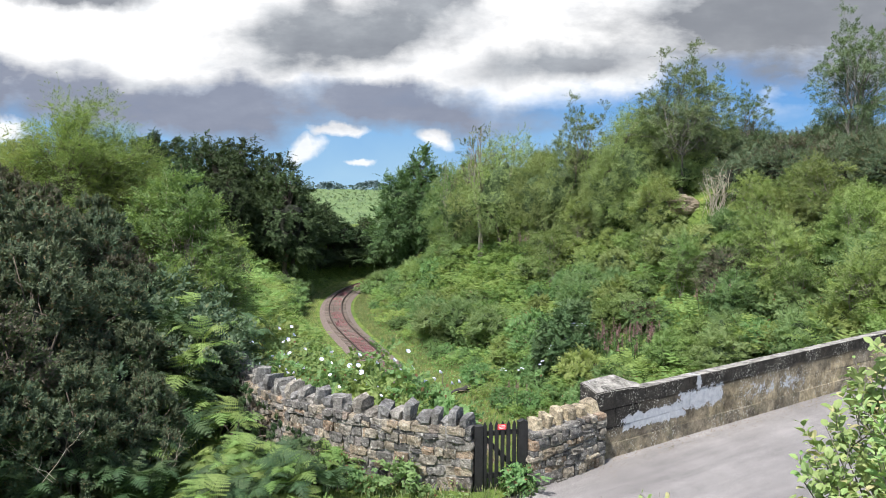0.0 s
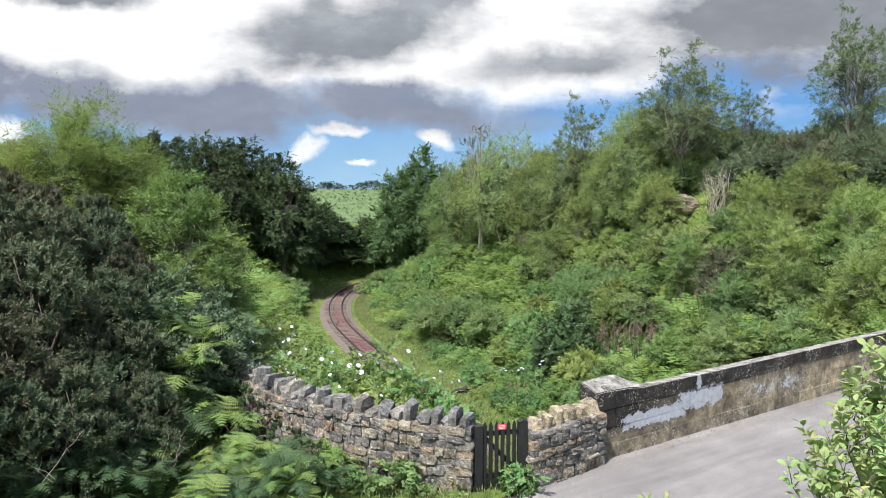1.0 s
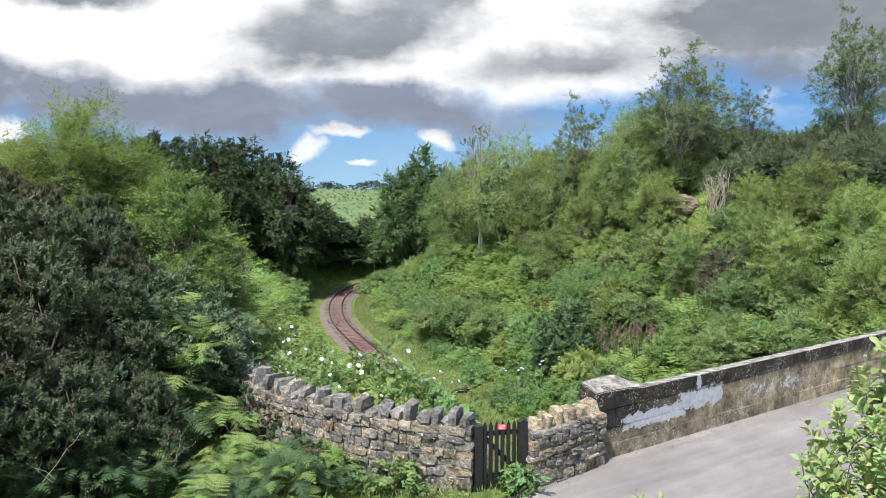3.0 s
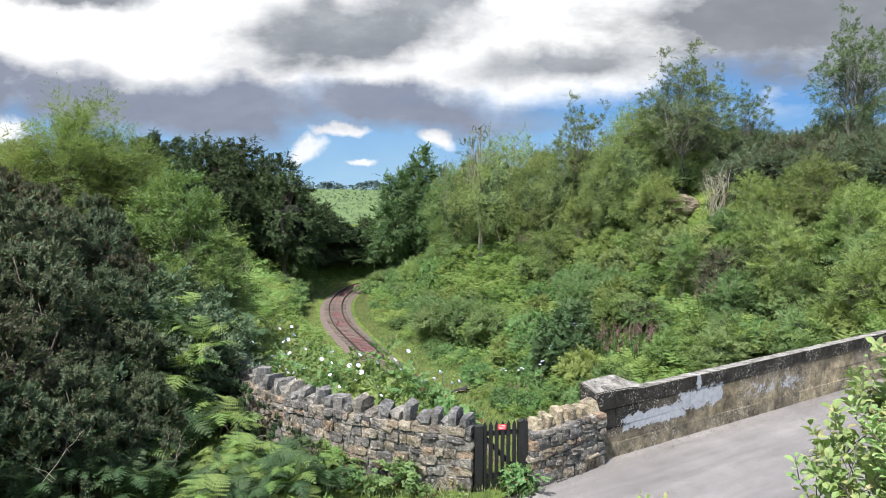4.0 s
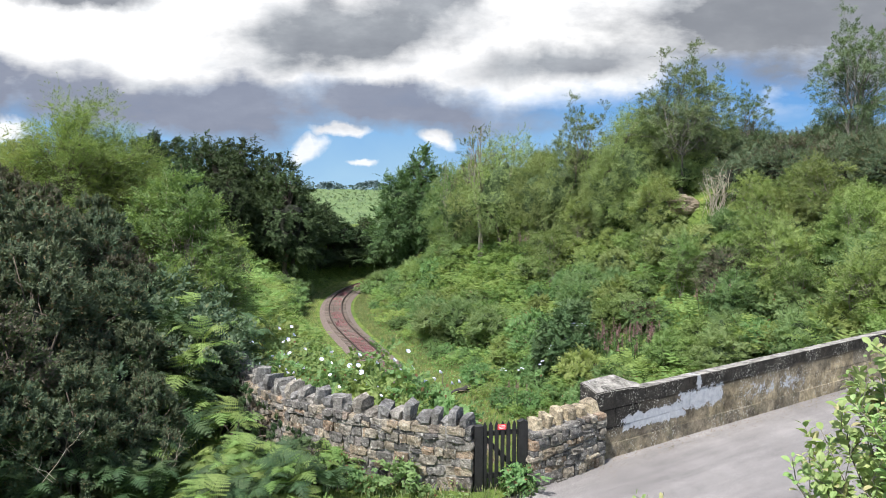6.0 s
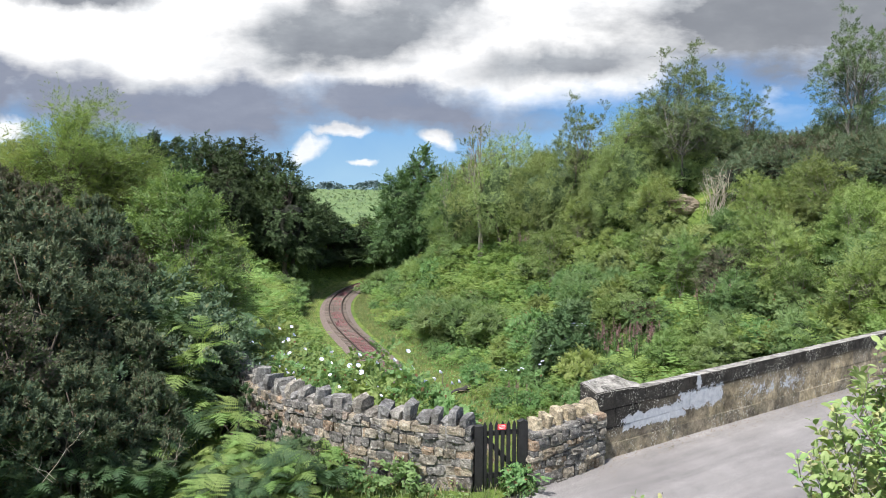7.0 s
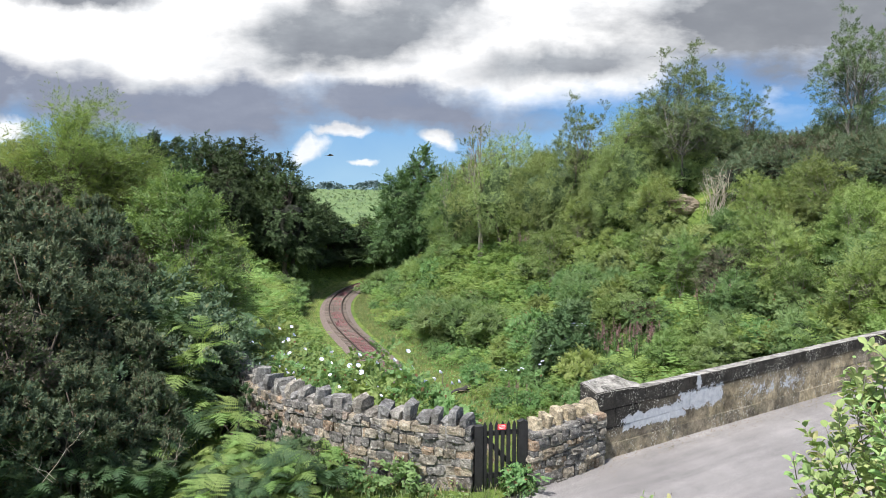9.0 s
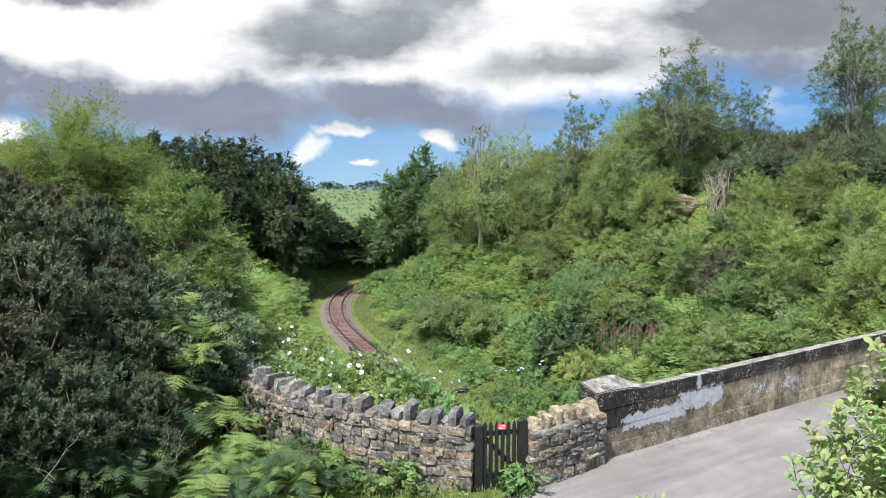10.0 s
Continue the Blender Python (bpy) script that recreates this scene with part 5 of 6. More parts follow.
stand(THORN, [(16.1, 60, 12.2), (19.0, 60.5, 11.8), (21.6, 61.5, 11.2), (24.2, 62, 10.7), (9.6, 69, 10.1), (6.8, 73, 11.8), (2.3, 80, 9.4), (14.3, 60, 9.2), (4.6, 77, 10.2), (11.6, 66, 10.4), (33.0, 55, 10.0)], "hawthorn trees on the bank", rng, 0.95)
rng_top = np.random.default_rng(12)
stand(THORN, [(17.2, 62.5, 13.4), (19.8, 63, 14.2), (22.6, 63.5, 13.2), (25.4, 64, 12.4)], "hawthorn trees on the bank", rng_top, 0.85)
scatter(SAPLING + BRIGHT + HAWTHORN, [(x, y) for x, y in [(17.6, 47), (18.8, 45.4), (20.2, 43.8), (21.6, 42.2), (23.0, 41.0), (21.0, 46.6), (22.6, 44.6), (24.4, 42.8), (16.4, 49.5), (25.8, 41.4)] if gz(x, y) + 3.0 < 5.3 + 0.04 * y], rng, (0.8, 1.15), group="saplings on the bank")
stand(SNAG, [(3.9, 74, 13.2), (0.6, 91, 9.6)], "dying trees on the bank", rng, 0.8)
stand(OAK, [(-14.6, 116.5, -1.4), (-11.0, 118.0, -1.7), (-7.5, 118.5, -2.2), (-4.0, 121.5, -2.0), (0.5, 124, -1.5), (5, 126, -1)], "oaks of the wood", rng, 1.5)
scatter(WILLOW + BRAMBLE, [(-8.0, 104), (-8.9, 101.5), (-6.5, 107), (-9.6, 98.5), (-7.4, 100), (-6.0, 103.5), (-10.0, 95.5)], rng, (1.0, 1.4), group="bushes at the foot of the bank")
scatter(BRAMBLE * 2 + WILLOW, bank_spots(26, (5.6, 8.0), (25, 66), rng, 1.6), rng, (0.4, 0.85), group="bushes at the foot of the bank")
stand(LIT, [(-3.3, 98, 10.2), (0.6, 95, 7.0), (-6.0, 106, 5.2), (3.5, 100, 8.6)], "sycamores in the cutting", rng, 1.0)

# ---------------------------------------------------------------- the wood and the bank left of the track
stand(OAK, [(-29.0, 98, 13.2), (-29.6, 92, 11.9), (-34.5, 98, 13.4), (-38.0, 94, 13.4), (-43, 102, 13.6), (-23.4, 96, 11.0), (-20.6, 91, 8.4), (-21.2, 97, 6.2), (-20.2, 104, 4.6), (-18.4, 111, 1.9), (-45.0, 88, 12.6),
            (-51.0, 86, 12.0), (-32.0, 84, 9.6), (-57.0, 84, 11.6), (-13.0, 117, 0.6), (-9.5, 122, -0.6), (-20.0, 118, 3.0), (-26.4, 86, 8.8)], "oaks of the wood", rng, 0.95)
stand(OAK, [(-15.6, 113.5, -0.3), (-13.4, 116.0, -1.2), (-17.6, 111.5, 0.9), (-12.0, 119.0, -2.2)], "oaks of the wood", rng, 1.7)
# squat oaks added so their dark leaves give the shade under the wood
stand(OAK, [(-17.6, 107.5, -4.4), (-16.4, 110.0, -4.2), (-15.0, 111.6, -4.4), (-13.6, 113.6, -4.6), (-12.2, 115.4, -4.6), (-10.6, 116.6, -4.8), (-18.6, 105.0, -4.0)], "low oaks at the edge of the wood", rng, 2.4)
scatter(BRACKEN, bank_spots(36, (5.2, 12), (40, 84), rng, 1.7, -1), rng, (0.8, 1.2), group="bracken on the bank")
scatter(BRACKEN, bank_spots(90, (5.0, 15), (36, 88), rng_b, 1.5, -1), rng_b, (1.0, 1.5), group="bracken on the bank")
scatter(HAWTHORN + GORSE + BRAMBLE, [(x, y) for x, y in zip(rng.uniform(-34, -9, 70), rng.uniform(27, 62, 70)) if x < -0.33 * y], rng, (1.1, 1.6), group="bushes below the wood")
scatter(BRACKEN, [(-15.4, 56.3), (-17.1, 68.4), (-16.2, 62), (-15.2, 53), (-14.0, 49.5), (-16.8, 65), (-17.9, 72), (-18.8, 76), (-13.0, 46), (-17.2, 60), (-18.2, 66.5), (-16.4, 57.5), (-19.2, 70), (-12.2, 43), (-14.6, 46.5), (-15.6, 50)], rng, (1.3, 1.7), group="bracken on the bank")
scatter(WILLOW, [(-17.2, 79), (-17.9, 83), (-18.4, 87), (-18.2, 91), (-19.0, 80.5)], rng, (1.0, 1.4), group="willows beside the track")
stand(BIRCH, [(-12.9, 25, 9.2), (-14.6, 25, 7.6), (-12.0, 26.5, 7.9), (-13.8, 27, 8.4), (-16.2, 26, 7.0), (-11.6, 25, 7.0)], "birches behind the gorse", rng, 1.3)
stand(ROWAN, [(-8.3, 22, 7.0), (-9.2, 22.4, 6.6), (-7.4, 20.5, 5.9), (-6.9, 21, 5.1), (-6.4, 19.6, 4.2), (-9.4, 23, 5.8), (-7.0, 18.6, 4.0)], "young rowans", rng, 1.1)

# ---------------------------------------------------------------- gorse above the lane
spots = [(-5.9, 10.7), (-6.8, 9.6), (-5.4, 11.9), (-7.4, 10.6), (-6.6, 11.9), (-8.9, 11.2), (-7.6, 12.8), (-6.3, 13.3), (-9.2, 13.4), (-7.7, 14.6), (-9.8, 15.2), (-8.4, 16.4), (-10.8, 17.0), (-9.3, 18.2), (-11.8, 18.8), (-10.4, 20.2), (-11.2, 13.6), (-13.2, 17.6)]
for i, (x, y) in enumerate(spots):
    s = rng.uniform(0.9, 1.35) * (0.62 if x > -6.9 else 1.0)
    place(GORSE_N[int(rng.choice([0, 1, 0, 1, 0, 1, 2]))], pose(x, y, gz(x, y) - 0.1, rng.uniform(-6, 6), rng.uniform(-6, 6), rng.uniform(0, 360)) @ Matrix.Scale(s, 4), "gorse above the lane")


stand(GORSE_N, [(-11.6, 19.2, 5.9), (-9.8, 19.0, 5.3), (-12.6, 19.6, 5.7), (-10.7, 18.6, 5.2), (-8.7, 18.4, 4.4), (-13.6, 20.6, 6.4), (-7.9, 17.2, 3.7), (-11.2, 17.4, 4.9), (-9.4, 16.6, 4.2)], "tall gorse above the lane", rng, 0.85)


for x, y, s in [(-5.6, 14.2, 1.0), (-5.4, 15.6, 1.1), (-5.9, 16.6, 1.2), (-6.6, 15.6, 1.1), (-6.4, 18.2, 1.3), (-6.1, 12.6, 0.75), (-7.4, 17.6, 1.2), (-6.2, 11.2, 0.6)]:
    place(BRIAR[int(rng.integers(2))], pose(x, y, gz(x, y) - 0.1, rng.uniform(-6, 6), rng.uniform(-6, 6), rng.uniform(0, 360)) @ Matrix.Scale(s, 4), "brambles beside the gorse")


# ---------------------------------------------------------------- ferns below the wall
def ferns(rows, kinds, size, group):
    for x, y, lift in rows:
        s = rng.uniform(*size)
        place(kinds[int(rng.integers(len(kinds)))], pose(x, y, gz(x, y) + lift, rng.uniform(-8, 8), rng.uniform(-8, 8), rng.uniform(0, 360)) @ Matrix.Scale(s, 4), group)


near = [(rng.uniform(-3.9, -1.8), rng.uniform(10.2, 12.6)) for _ in range(40)]
ferns([(x, y, rng.uniform(-0.1, 0.25)) for x, y in near if y < 11.9 + 0.62 * (0.4 - x) - 0.7 and y > 10.0 + 0.2 * (x + 5)], [FERN[0], FERN[1], FERN[0], FERN[1], FERN[2]], (0.5, 1.0), "bracken below the wall")
ferns([(rng.uniform(-6.2, -4.7), rng.uniform(11.5, 14.6), 0.0) for _ in range(14)], FERN, (0.8, 1.1), "bracken under the gorse")
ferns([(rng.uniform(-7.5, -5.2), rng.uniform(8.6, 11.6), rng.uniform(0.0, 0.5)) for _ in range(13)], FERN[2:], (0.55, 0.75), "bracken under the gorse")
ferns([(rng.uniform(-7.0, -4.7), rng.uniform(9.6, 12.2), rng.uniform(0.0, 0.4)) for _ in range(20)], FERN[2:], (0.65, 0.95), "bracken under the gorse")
ferns([(rng.uniform(-6.4, -4.7), rng.uniform(13.0, 17.5), rng.uniform(0.7, 1.5)) for _ in range(14)], [FERN[2], FERN[0]], (0.8, 1.1), "bracken among the brambles")
ferns([(-5.3, 13.4, 0), (-5.0, 14.4, 0), (-4.6, 12.6, 0), (-4.4, 13.2, 0.2), (-5.4, 15.6, 0), (-4.9, 16.6, 0)], [FERN[0], FERN[2]], (1.15, 1.45), "tall bracken against the gorse")
ferns([(rng.uniform(-6.2, -4.9), rng.uniform(15.5, 18.5), 0.9) for _ in range(5)], FERN[2:], (0.8, 1.0), "bracken under the gorse")


# ---------------------------------------------------------------- undergrowth and grass
def cover(name, mat, label, category, n, pick, size, lift, aspect, seed, upright=0.0):
    """Leaves or blades strewn over the ground where pick says so."""
    rng = np.random.default_rng(seed)
    x, y = pick(rng, n)
    z = ground_z(x, y)
    k = len(x)
    patch = 0.55 + 0.45 * wavy(x, y, 1.1) + 0.25 * wavy(x + 7, y - 3, 2.7)
    c = np.stack([x, y, z + rng.uniform(0, 1, k) * lift * np.clip(patch, 0.15, 1.2)], 1)
    if upright:
        ax = unit(rng.normal(size=(k, 3)) * 0.35 + np.array([0, 0, upright]))
        nrm = rng.normal(size=(k, 3))
    else:
        nrm = unit(rng.normal(size=(k, 3)) * 0.6 + np.array([0, 0, 1.0]))
        ax = np.cross(nrm, rng.normal(size=(k, 3)))
    ln = size * rng.uniform(0.6, 1.4, k)
    if upright:
        c[:, 2] = z + ln * 0.42
    ob = part(name, leaf_mesh(name, leaves(c, ax, nrm, ln, ln * aspect), M[mat]))
    return tagged(ob, label, category, kind="stuff")


def beside_track(s0, s1, y0, y1, side):
    def pick(rng, n):
        lo, hi = int(np.argmin(abs(TRACK[:, 1] - y0))), int(np.argmin(abs(TRACK[:, 1] - y1)))
        k = rng.integers(min(lo, hi), max(lo, hi), n)
        s = rng.uniform(s0, s1, n)[:, None] * side
        p = TRACK[k] + np.stack([T_DIR[k][:, 1], -T_DIR[k][:, 0]], 1) * s + T_DIR[k] * rng.uniform(-0.4, 0.4, n)[:, None]
        ok = (p[:, 1] > 22) & (abs(p[:, 0]) < p[:, 1] * 0.72 + 2)
        return p[ok, 0], p[ok, 1]
    return pick


def area(x0, x1, y0, y1, keep=None):
    def pick(rng, n):
        x, y = rng.uniform(x0, x1, n), rng.uniform(y0, y1, n)
        if keep:
            ok = keep(x, y)
            x, y = x[ok], y[ok]
        return x, y
    return pick


cover("undergrowth", "bramble", "low mixed green undergrowth between the bushes of the bank", "undergrowth", 30000, beside_track(6.8, 20, 12, 112, 1), 0.26, 0.5, 0.6, 201)
cover("undergrowth", "hawthorn", "olive-green scrub growth on the upper bank", "undergrowth", 22000, beside_track(16, 32, 0, 100, 1), 0.30, 0.7, 0.5, 202)
cover("bracken_slope", "fern", "pale green bracken covering the bank beside the track", "undergrowth", 36000, beside_track(4.8, 13, 34, 110, -1), 0.30, 0.5, 0.4, 203)
# these leaves carry the shade beneath the gorse in their colour
cover("undergrowth", "fern_dark", "undergrowth beneath the gorse, darkened in colour for the shade", "undergrowth", 10000, area(-15, -4.6, 8.5, 24), 0.13, 0.6, 0.5, 204)
cover("grass", "grass", "yellowish green grass beside the railway track", "grass", 34000, beside_track(2.2, 6.4, 28, 116, 1), 0.27, 0, 0.12, 205, 1.0)
cover("grass", "grass", "yellowish green grass beside the railway track", "grass", 9000, beside_track(2.2, 5.0, 45, 116, -1), 0.27, 0, 0.12, 206, 1.0)
cover("grass", "grass", "short rough grass along the foot of the walls", "grass", 9000, area(-4.5, 2.2, 9.5, 16.0, lambda x, y: (y < wall_line(x) - 0.25) & (y > wall_line(x) - 1.1 - 0.5 * np.clip(-x, 0, 2)) & (x < 1.5)), 0.16, 0, 0.08, 207, 1.0)
cover("grass", "grass", "long grass on the slope behind the gate", "grass", 9000, area(-3.0, 3.4, 12.6, 24.0, lambda x, y: y > wall_line(x) + 0.5), 0.38, 0, 0.06, 208, 1.0)
cover("undergrowth", "bramble", "leafy weeds scattered through the trackside grass", "undergrowth", 12000, beside_track(3.4, 8.0, 26, 80, 1), 0.14, 0.55, 0.5, 210)
cover("undergrowth", "bramble", "leafy weeds along the foot of the stone wall", "undergrowth", 2600, area(-4.5, 0.4, 10.8, 14.0, lambda x, y: (y < wall_line(x) - 0.25) & (y > wall_line(x) - 0.95)), 0.09, 0.28, 0.5, 209)

# ---------------------------------------------------------------- bindweed and brambles behind the wall
def flower_mesh():
    """White trumpet: a shallow five-lobed cup."""
    n = 10
    v = [(0, 0, -0.03)]
    for k in range(n):
        a = 2 * math.pi * k / n
        r = 0.047 * (1.0 if k % 2 else 0.86)
        v.append((r * math.cos(a), r * math.sin(a), 0.018))
    f = [(0, k + 1, (k + 1) % n + 1) for k in range(n)]
    return raw_mesh("flower", v, f, M["white"], True)


FLOWER = flower_mesh()


def bindweed_kind(seed, h, r):
    ob = make_tree("bindweed", seed, h, r, 0.0, 150, 36, 0.085, M["bramble" if seed % 2 else "bright"], M["bark"], 0.02, "bright green bindweed tangle with white trumpet flowers behind the wall", "climbing plant", 0.3, 16, 0.72, 4, 0.4, ("stalk", "foliage"), 0.2, tri=False)
    rg = random.Random(seed)
    for i in range(5):
        a, e = rg.uniform(0, 6.28), rg.uniform(0.35, 1.2)
        d = Vector((math.cos(a) * math.cos(e), math.sin(a) * math.cos(e), math.sin(e)))
        p = Vector((d.x * r * 1.22, d.y * r * 1.22, h * 0.5 + d.z * h * 0.74))
        part("flower", FLOWER, ob, "white trumpet flower", Matrix.Translation(p) @ (d + Vector((0, -0.9, 0.1))).to_track_quat("Z", "Y").to_matrix().to_4x4())
    return ob


BIND = [bindweed_kind(211, 1.5, 0.95), bindweed_kind(212, 1.4, 0.9)]
for x, y, s in [(-4.2, 16.9, 1.0), (-3.5, 15.9, 0.95), (-2.7, 15.1, 0.95), (-1.9, 14.5, 0.9), (-1.1, 13.9, 0.9), (-0.4, 13.6, 0.6), (-3.4, 17.6, 1.3), (-2.4, 16.6, 1.32), (-1.4, 15.6, 1.32), (-4.6, 18.8, 1.3), (-5.2, 20.4, 1.4), (-3.8, 20.0, 1.3), (-0.5, 15.2, 1.2), (-6.0, 23.0, 1.5), (-7.0, 26.0, 1.4), (-2.6, 18.6, 1.42), (-1.6, 17.4, 1.5)]:
    place(BIND[int(rng.integers(2))], pose(x, y, gz(x, y) - 0.1, 0, 0, rng.uniform(0, 360)) @ Matrix.Scale(s, 4), "bindweed behind the wall")
scatter(BRACKEN, [(-8.6, 30), (-9.6, 34), (-7.6, 33), (-10.8, 38), (-9.0, 38.5), (-12.4, 43), (-10.4, 44), (-11.8, 48), (-7.2, 29), (-5.6, 26.6)], rng, (0.9, 1.3), group="brambles on the slope")

# weeds and low plants at the foot of the wall
BROOM = [needle_bush("broom_bush", 221, 0.95, 0.6, 34, 12, 8, "fern_dark", "grey-green feathery broom plant at the foot of the wall", 0.6)]
WEED = [make_tree("nettle_clump", 231, 0.55, 0.32, 0.0, 34, 16, 0.075, M["bramble"], M["fern_dark"], 0.012, "green nettle clump at the foot of the wall", "weed", 0.12, 12, 0.55, 4, 0.3, ("stalk", "foliage"), 0.2, tri=False)]
for x, y, s in [(-3.1, 12.7, 1.0), (-2.5, 12.1, 0.9), (-3.9, 13.5, 1.2), (-2.2, 11.7, 0.7), (-4.3, 14.2, 1.3), (-1.9, 11.9, 0.6)]:
    place(BROOM[0], pose(x, y, gz(x, y) - 0.05, 0, 0, rng.uniform(0, 360)) @ Matrix.Scale(s, 4), "broom at the wall foot")
for x, y, s in [(-0.75, 11.7, 1.1), (-1.5, 11.8, 0.8), (-1.2, 11.5, 0.7), (1.32, 11.55, 1.0), (1.22, 11.5, 0.7), (5.6, 14.65, 0.35), (-0.3, 11.5, 0.4), (1.5, 11.5, 0.5), (-1.9, 12.2, 1.0)]:
    place(WEED[0], pose(x, y, gz(x, y) - 0.03, 0, 0, rng.uniform(0, 360)) @ Matrix.Scale(s, 4), "nettles at the wall foot")


# ---------------------------------------------------------------- flowering plants of the bank
def hogweed_kind():
    rg = np.random.default_rng(241)
    root = thing("hogweed", Matrix(), "tall hogweed with flat white flower heads", "wild flower")
    part("stalk", raw_mesh("hogweed_stalk", *tube(bent(rg, (0, 0, -0.1), (0.05, 0, 1.6), 6, 0.05, 0), 0.016 * np.linspace(1.2, 0.6, 6), 5), M["fern_dark"]), root)
    for x, y, z, r in ((0.05, 0, 1.6, 0.15), (0.25, 0.1, 1.45, 0.11), (-0.2, 0.12, 1.4, 0.1)):
        k = 60
        a, q = rg.uniform(0, 6.28, k), np.sqrt(rg.uniform(0, 1, k)) * r
        c = np.stack([x + q * np.cos(a), y + q * np.sin(a), z + 0.03 * (1 - (q / r) ** 2)], 1)
        part("flower_head", leaf_mesh("flower_head", leaves(c, rg.normal(size=(k, 3)), np.tile([0, 0, 1.0], (k, 1)) + rg.normal(size=(k, 3)) * 0.3, np.full(k, 0.045), np.full(k, 0.04)), M["white"]), root)
    c = np.array([[0, 0, 0.5], [0.1, 0.1, 0.8], [-0.1, 0, 0.9], [0, -0.1, 1.1]])
    part("foliage", leaf_mesh("hogweed_foliage", puff(rg, c, 0.3, 14, 0.2, 0.7), M["bramble"]), root)
    return root


def willowherb_kind():
    rg = np.random.default_rng(242)
    root = thing("willowherb", Matrix(), "willowherb with faded pink flower spikes", "wild flower")
    for i in range(5):
        b = rg.normal(size=2) * 0.18
        t = b * 1.7
        h = rg.uniform(1.2, 1.6)
        part("stalk", raw_mesh("willowherb_stalk", *tube(bent(rg, (b[0], b[1], -0.1), (t[0], t[1], h), 5, 0.05, 0), 0.012 * np.linspace(1.2, 0.5, 5), 4), M["fern_dark"]), root)
        k = 46
        u = rg.uniform(0, 1, k)
        c = np.stack([t[0] + rg.normal(size=k) * 0.05 * (1.1 - u), t[1] + rg.normal(size=k) * 0.05 * (1.1 - u), h - 0.45 + 0.5 * u], 1)
        spike = part("flower_spike", leaf_mesh("flower_spike", leaves(c, rg.normal(size=(k, 3)), rg.normal(size=(k, 3)), np.full(k, 0.07), np.full(k, 0.05)), M["pink"]), root)
        tagged(spike, "faded pink flower spike", kind="stuff")
        c = np.stack([np.full(30, b[0]), np.full(30, b[1]), rg.uniform(0.2, h - 0.4, 30)], 1) + rg.normal(size=(30, 3)) * 0.05
        part("foliage", leaf_mesh("willowherb_foliage", leaves(c, rg.normal(size=(30, 3)) + np.array([0, 0, 0.4]), rg.normal(size=(30, 3)), np.full(30, 0.16), np.full(30, 0.03)), M["bramble"]), root)
    return root


HOG, HERB = hogweed_kind(), willowherb_kind()
for x, y, up in [(8.1, 44.6, 1.7), (7.7, 44.9, 1.3), (8.7, 44.8, 1.9), (8.3, 44.2, 0.9), (7.2, 45.3, 1.2), (9.1, 45.2, 1.5), (-1.4, 67.5, 0.3), (6.6, 45.5, 0.5), (-0.8, 68.3, 0.3), (5.4, 46.5, 0.3), (4.2, 47.5, 0.2)]:
    place(HOG, pose(x, y, gz(x, y) + up, rng.uniform(-8, 8), rng.uniform(-8, 8), rng.uniform(0, 360)) @ Matrix.Scale(rng.uniform(0.7, 1.0), 4), "hogweed on the bank")
for i in range(20):
    t = (i + 0.5) / 20
    x, y = 9.0 + 4.0 * t + rng.normal() * 0.5, 45.6 - 4.2 * t + rng.normal() * 0.6
    place(HERB, pose(x, y, gz(x, y) + 0.1, 0, 0, rng.uniform(0, 360)) @ Matrix.Scale(rng.uniform(0.85, 1.3), 4), "willowherb on the bank")
for x, y in [(7.4, 66.5), (7.9, 65.8), (15.2, 39.9), (16.0, 39.2), (4.6, 42.5)]:
    place(HERB, pose(x, y, gz(x, y) + 1.1, 0, 0, rng.uniform(0, 360)) @ Matrix.Scale(rng.uniform(0.9, 1.3), 4), "willowherb on the bank")


# ---------------------------------------------------------------- dead wood, rock
def dead_shrub(name, x, y, n, h, spread, seed, label, base=0.0, lean=0.0):
    rg = np.random.default_rng(seed)
    root = thing(name, pose(x, y, gz(x, y) + base), label, "dead shrub")
    for i in range(n):
        a = rg.uniform(0, 6.28)
        b = rg.normal(size=2) * 0.15
        e = np.array([b[0] + math.cos(a) * spread * rg.uniform(0.2, 1) + lean, b[1] + math.sin(a) * spread * 0.5, h * rg.uniform(0.6, 1.0)])
        p = bent(rg, (b[0], b[1], -0.2), e, 7, 0.12, 0.05)
        pcs = [tube(p, 0.024 * np.linspace(1, 0.2, 7) * h / 3.5, 4)]
        for j in range(3):
            s = p[3 + j % 3]
            pcs.append(tube(bent(rg, s, s + rg.normal(size=3) * 0.25 * h * 0.5 + np.array([0, 0, 0.15 * h]), 4, 0.2, 0.1), 0.010 * np.linspace(1, 0.3, 4) * h / 3.5, 3))
        part("branch", raw_mesh("dead_branch", *join(pcs), M["twig_dead"], True), root)


dead_shrub("dead_shrub", 18.9, 48.4, 24, 4.2, 1.5, 251, "bleached leafless dead shrub on the bank", 1.1)
dead_shrub("dead_branch", -5.5, 9.5, 4, 0.55, 1.2, 252, "bare pale dead branch among the gorse", 0.95)
dead_shrub("dead_branch", -4.6, 10.9, 3, 0.5, 1.0, 253, "bare pale dead branch among the gorse", 0.85)
dead_shrub("dead_branch", 20.5, 32.5, 5, 2.6, 3.0, 254, "bare pale fallen branch on the bank", 0.4)


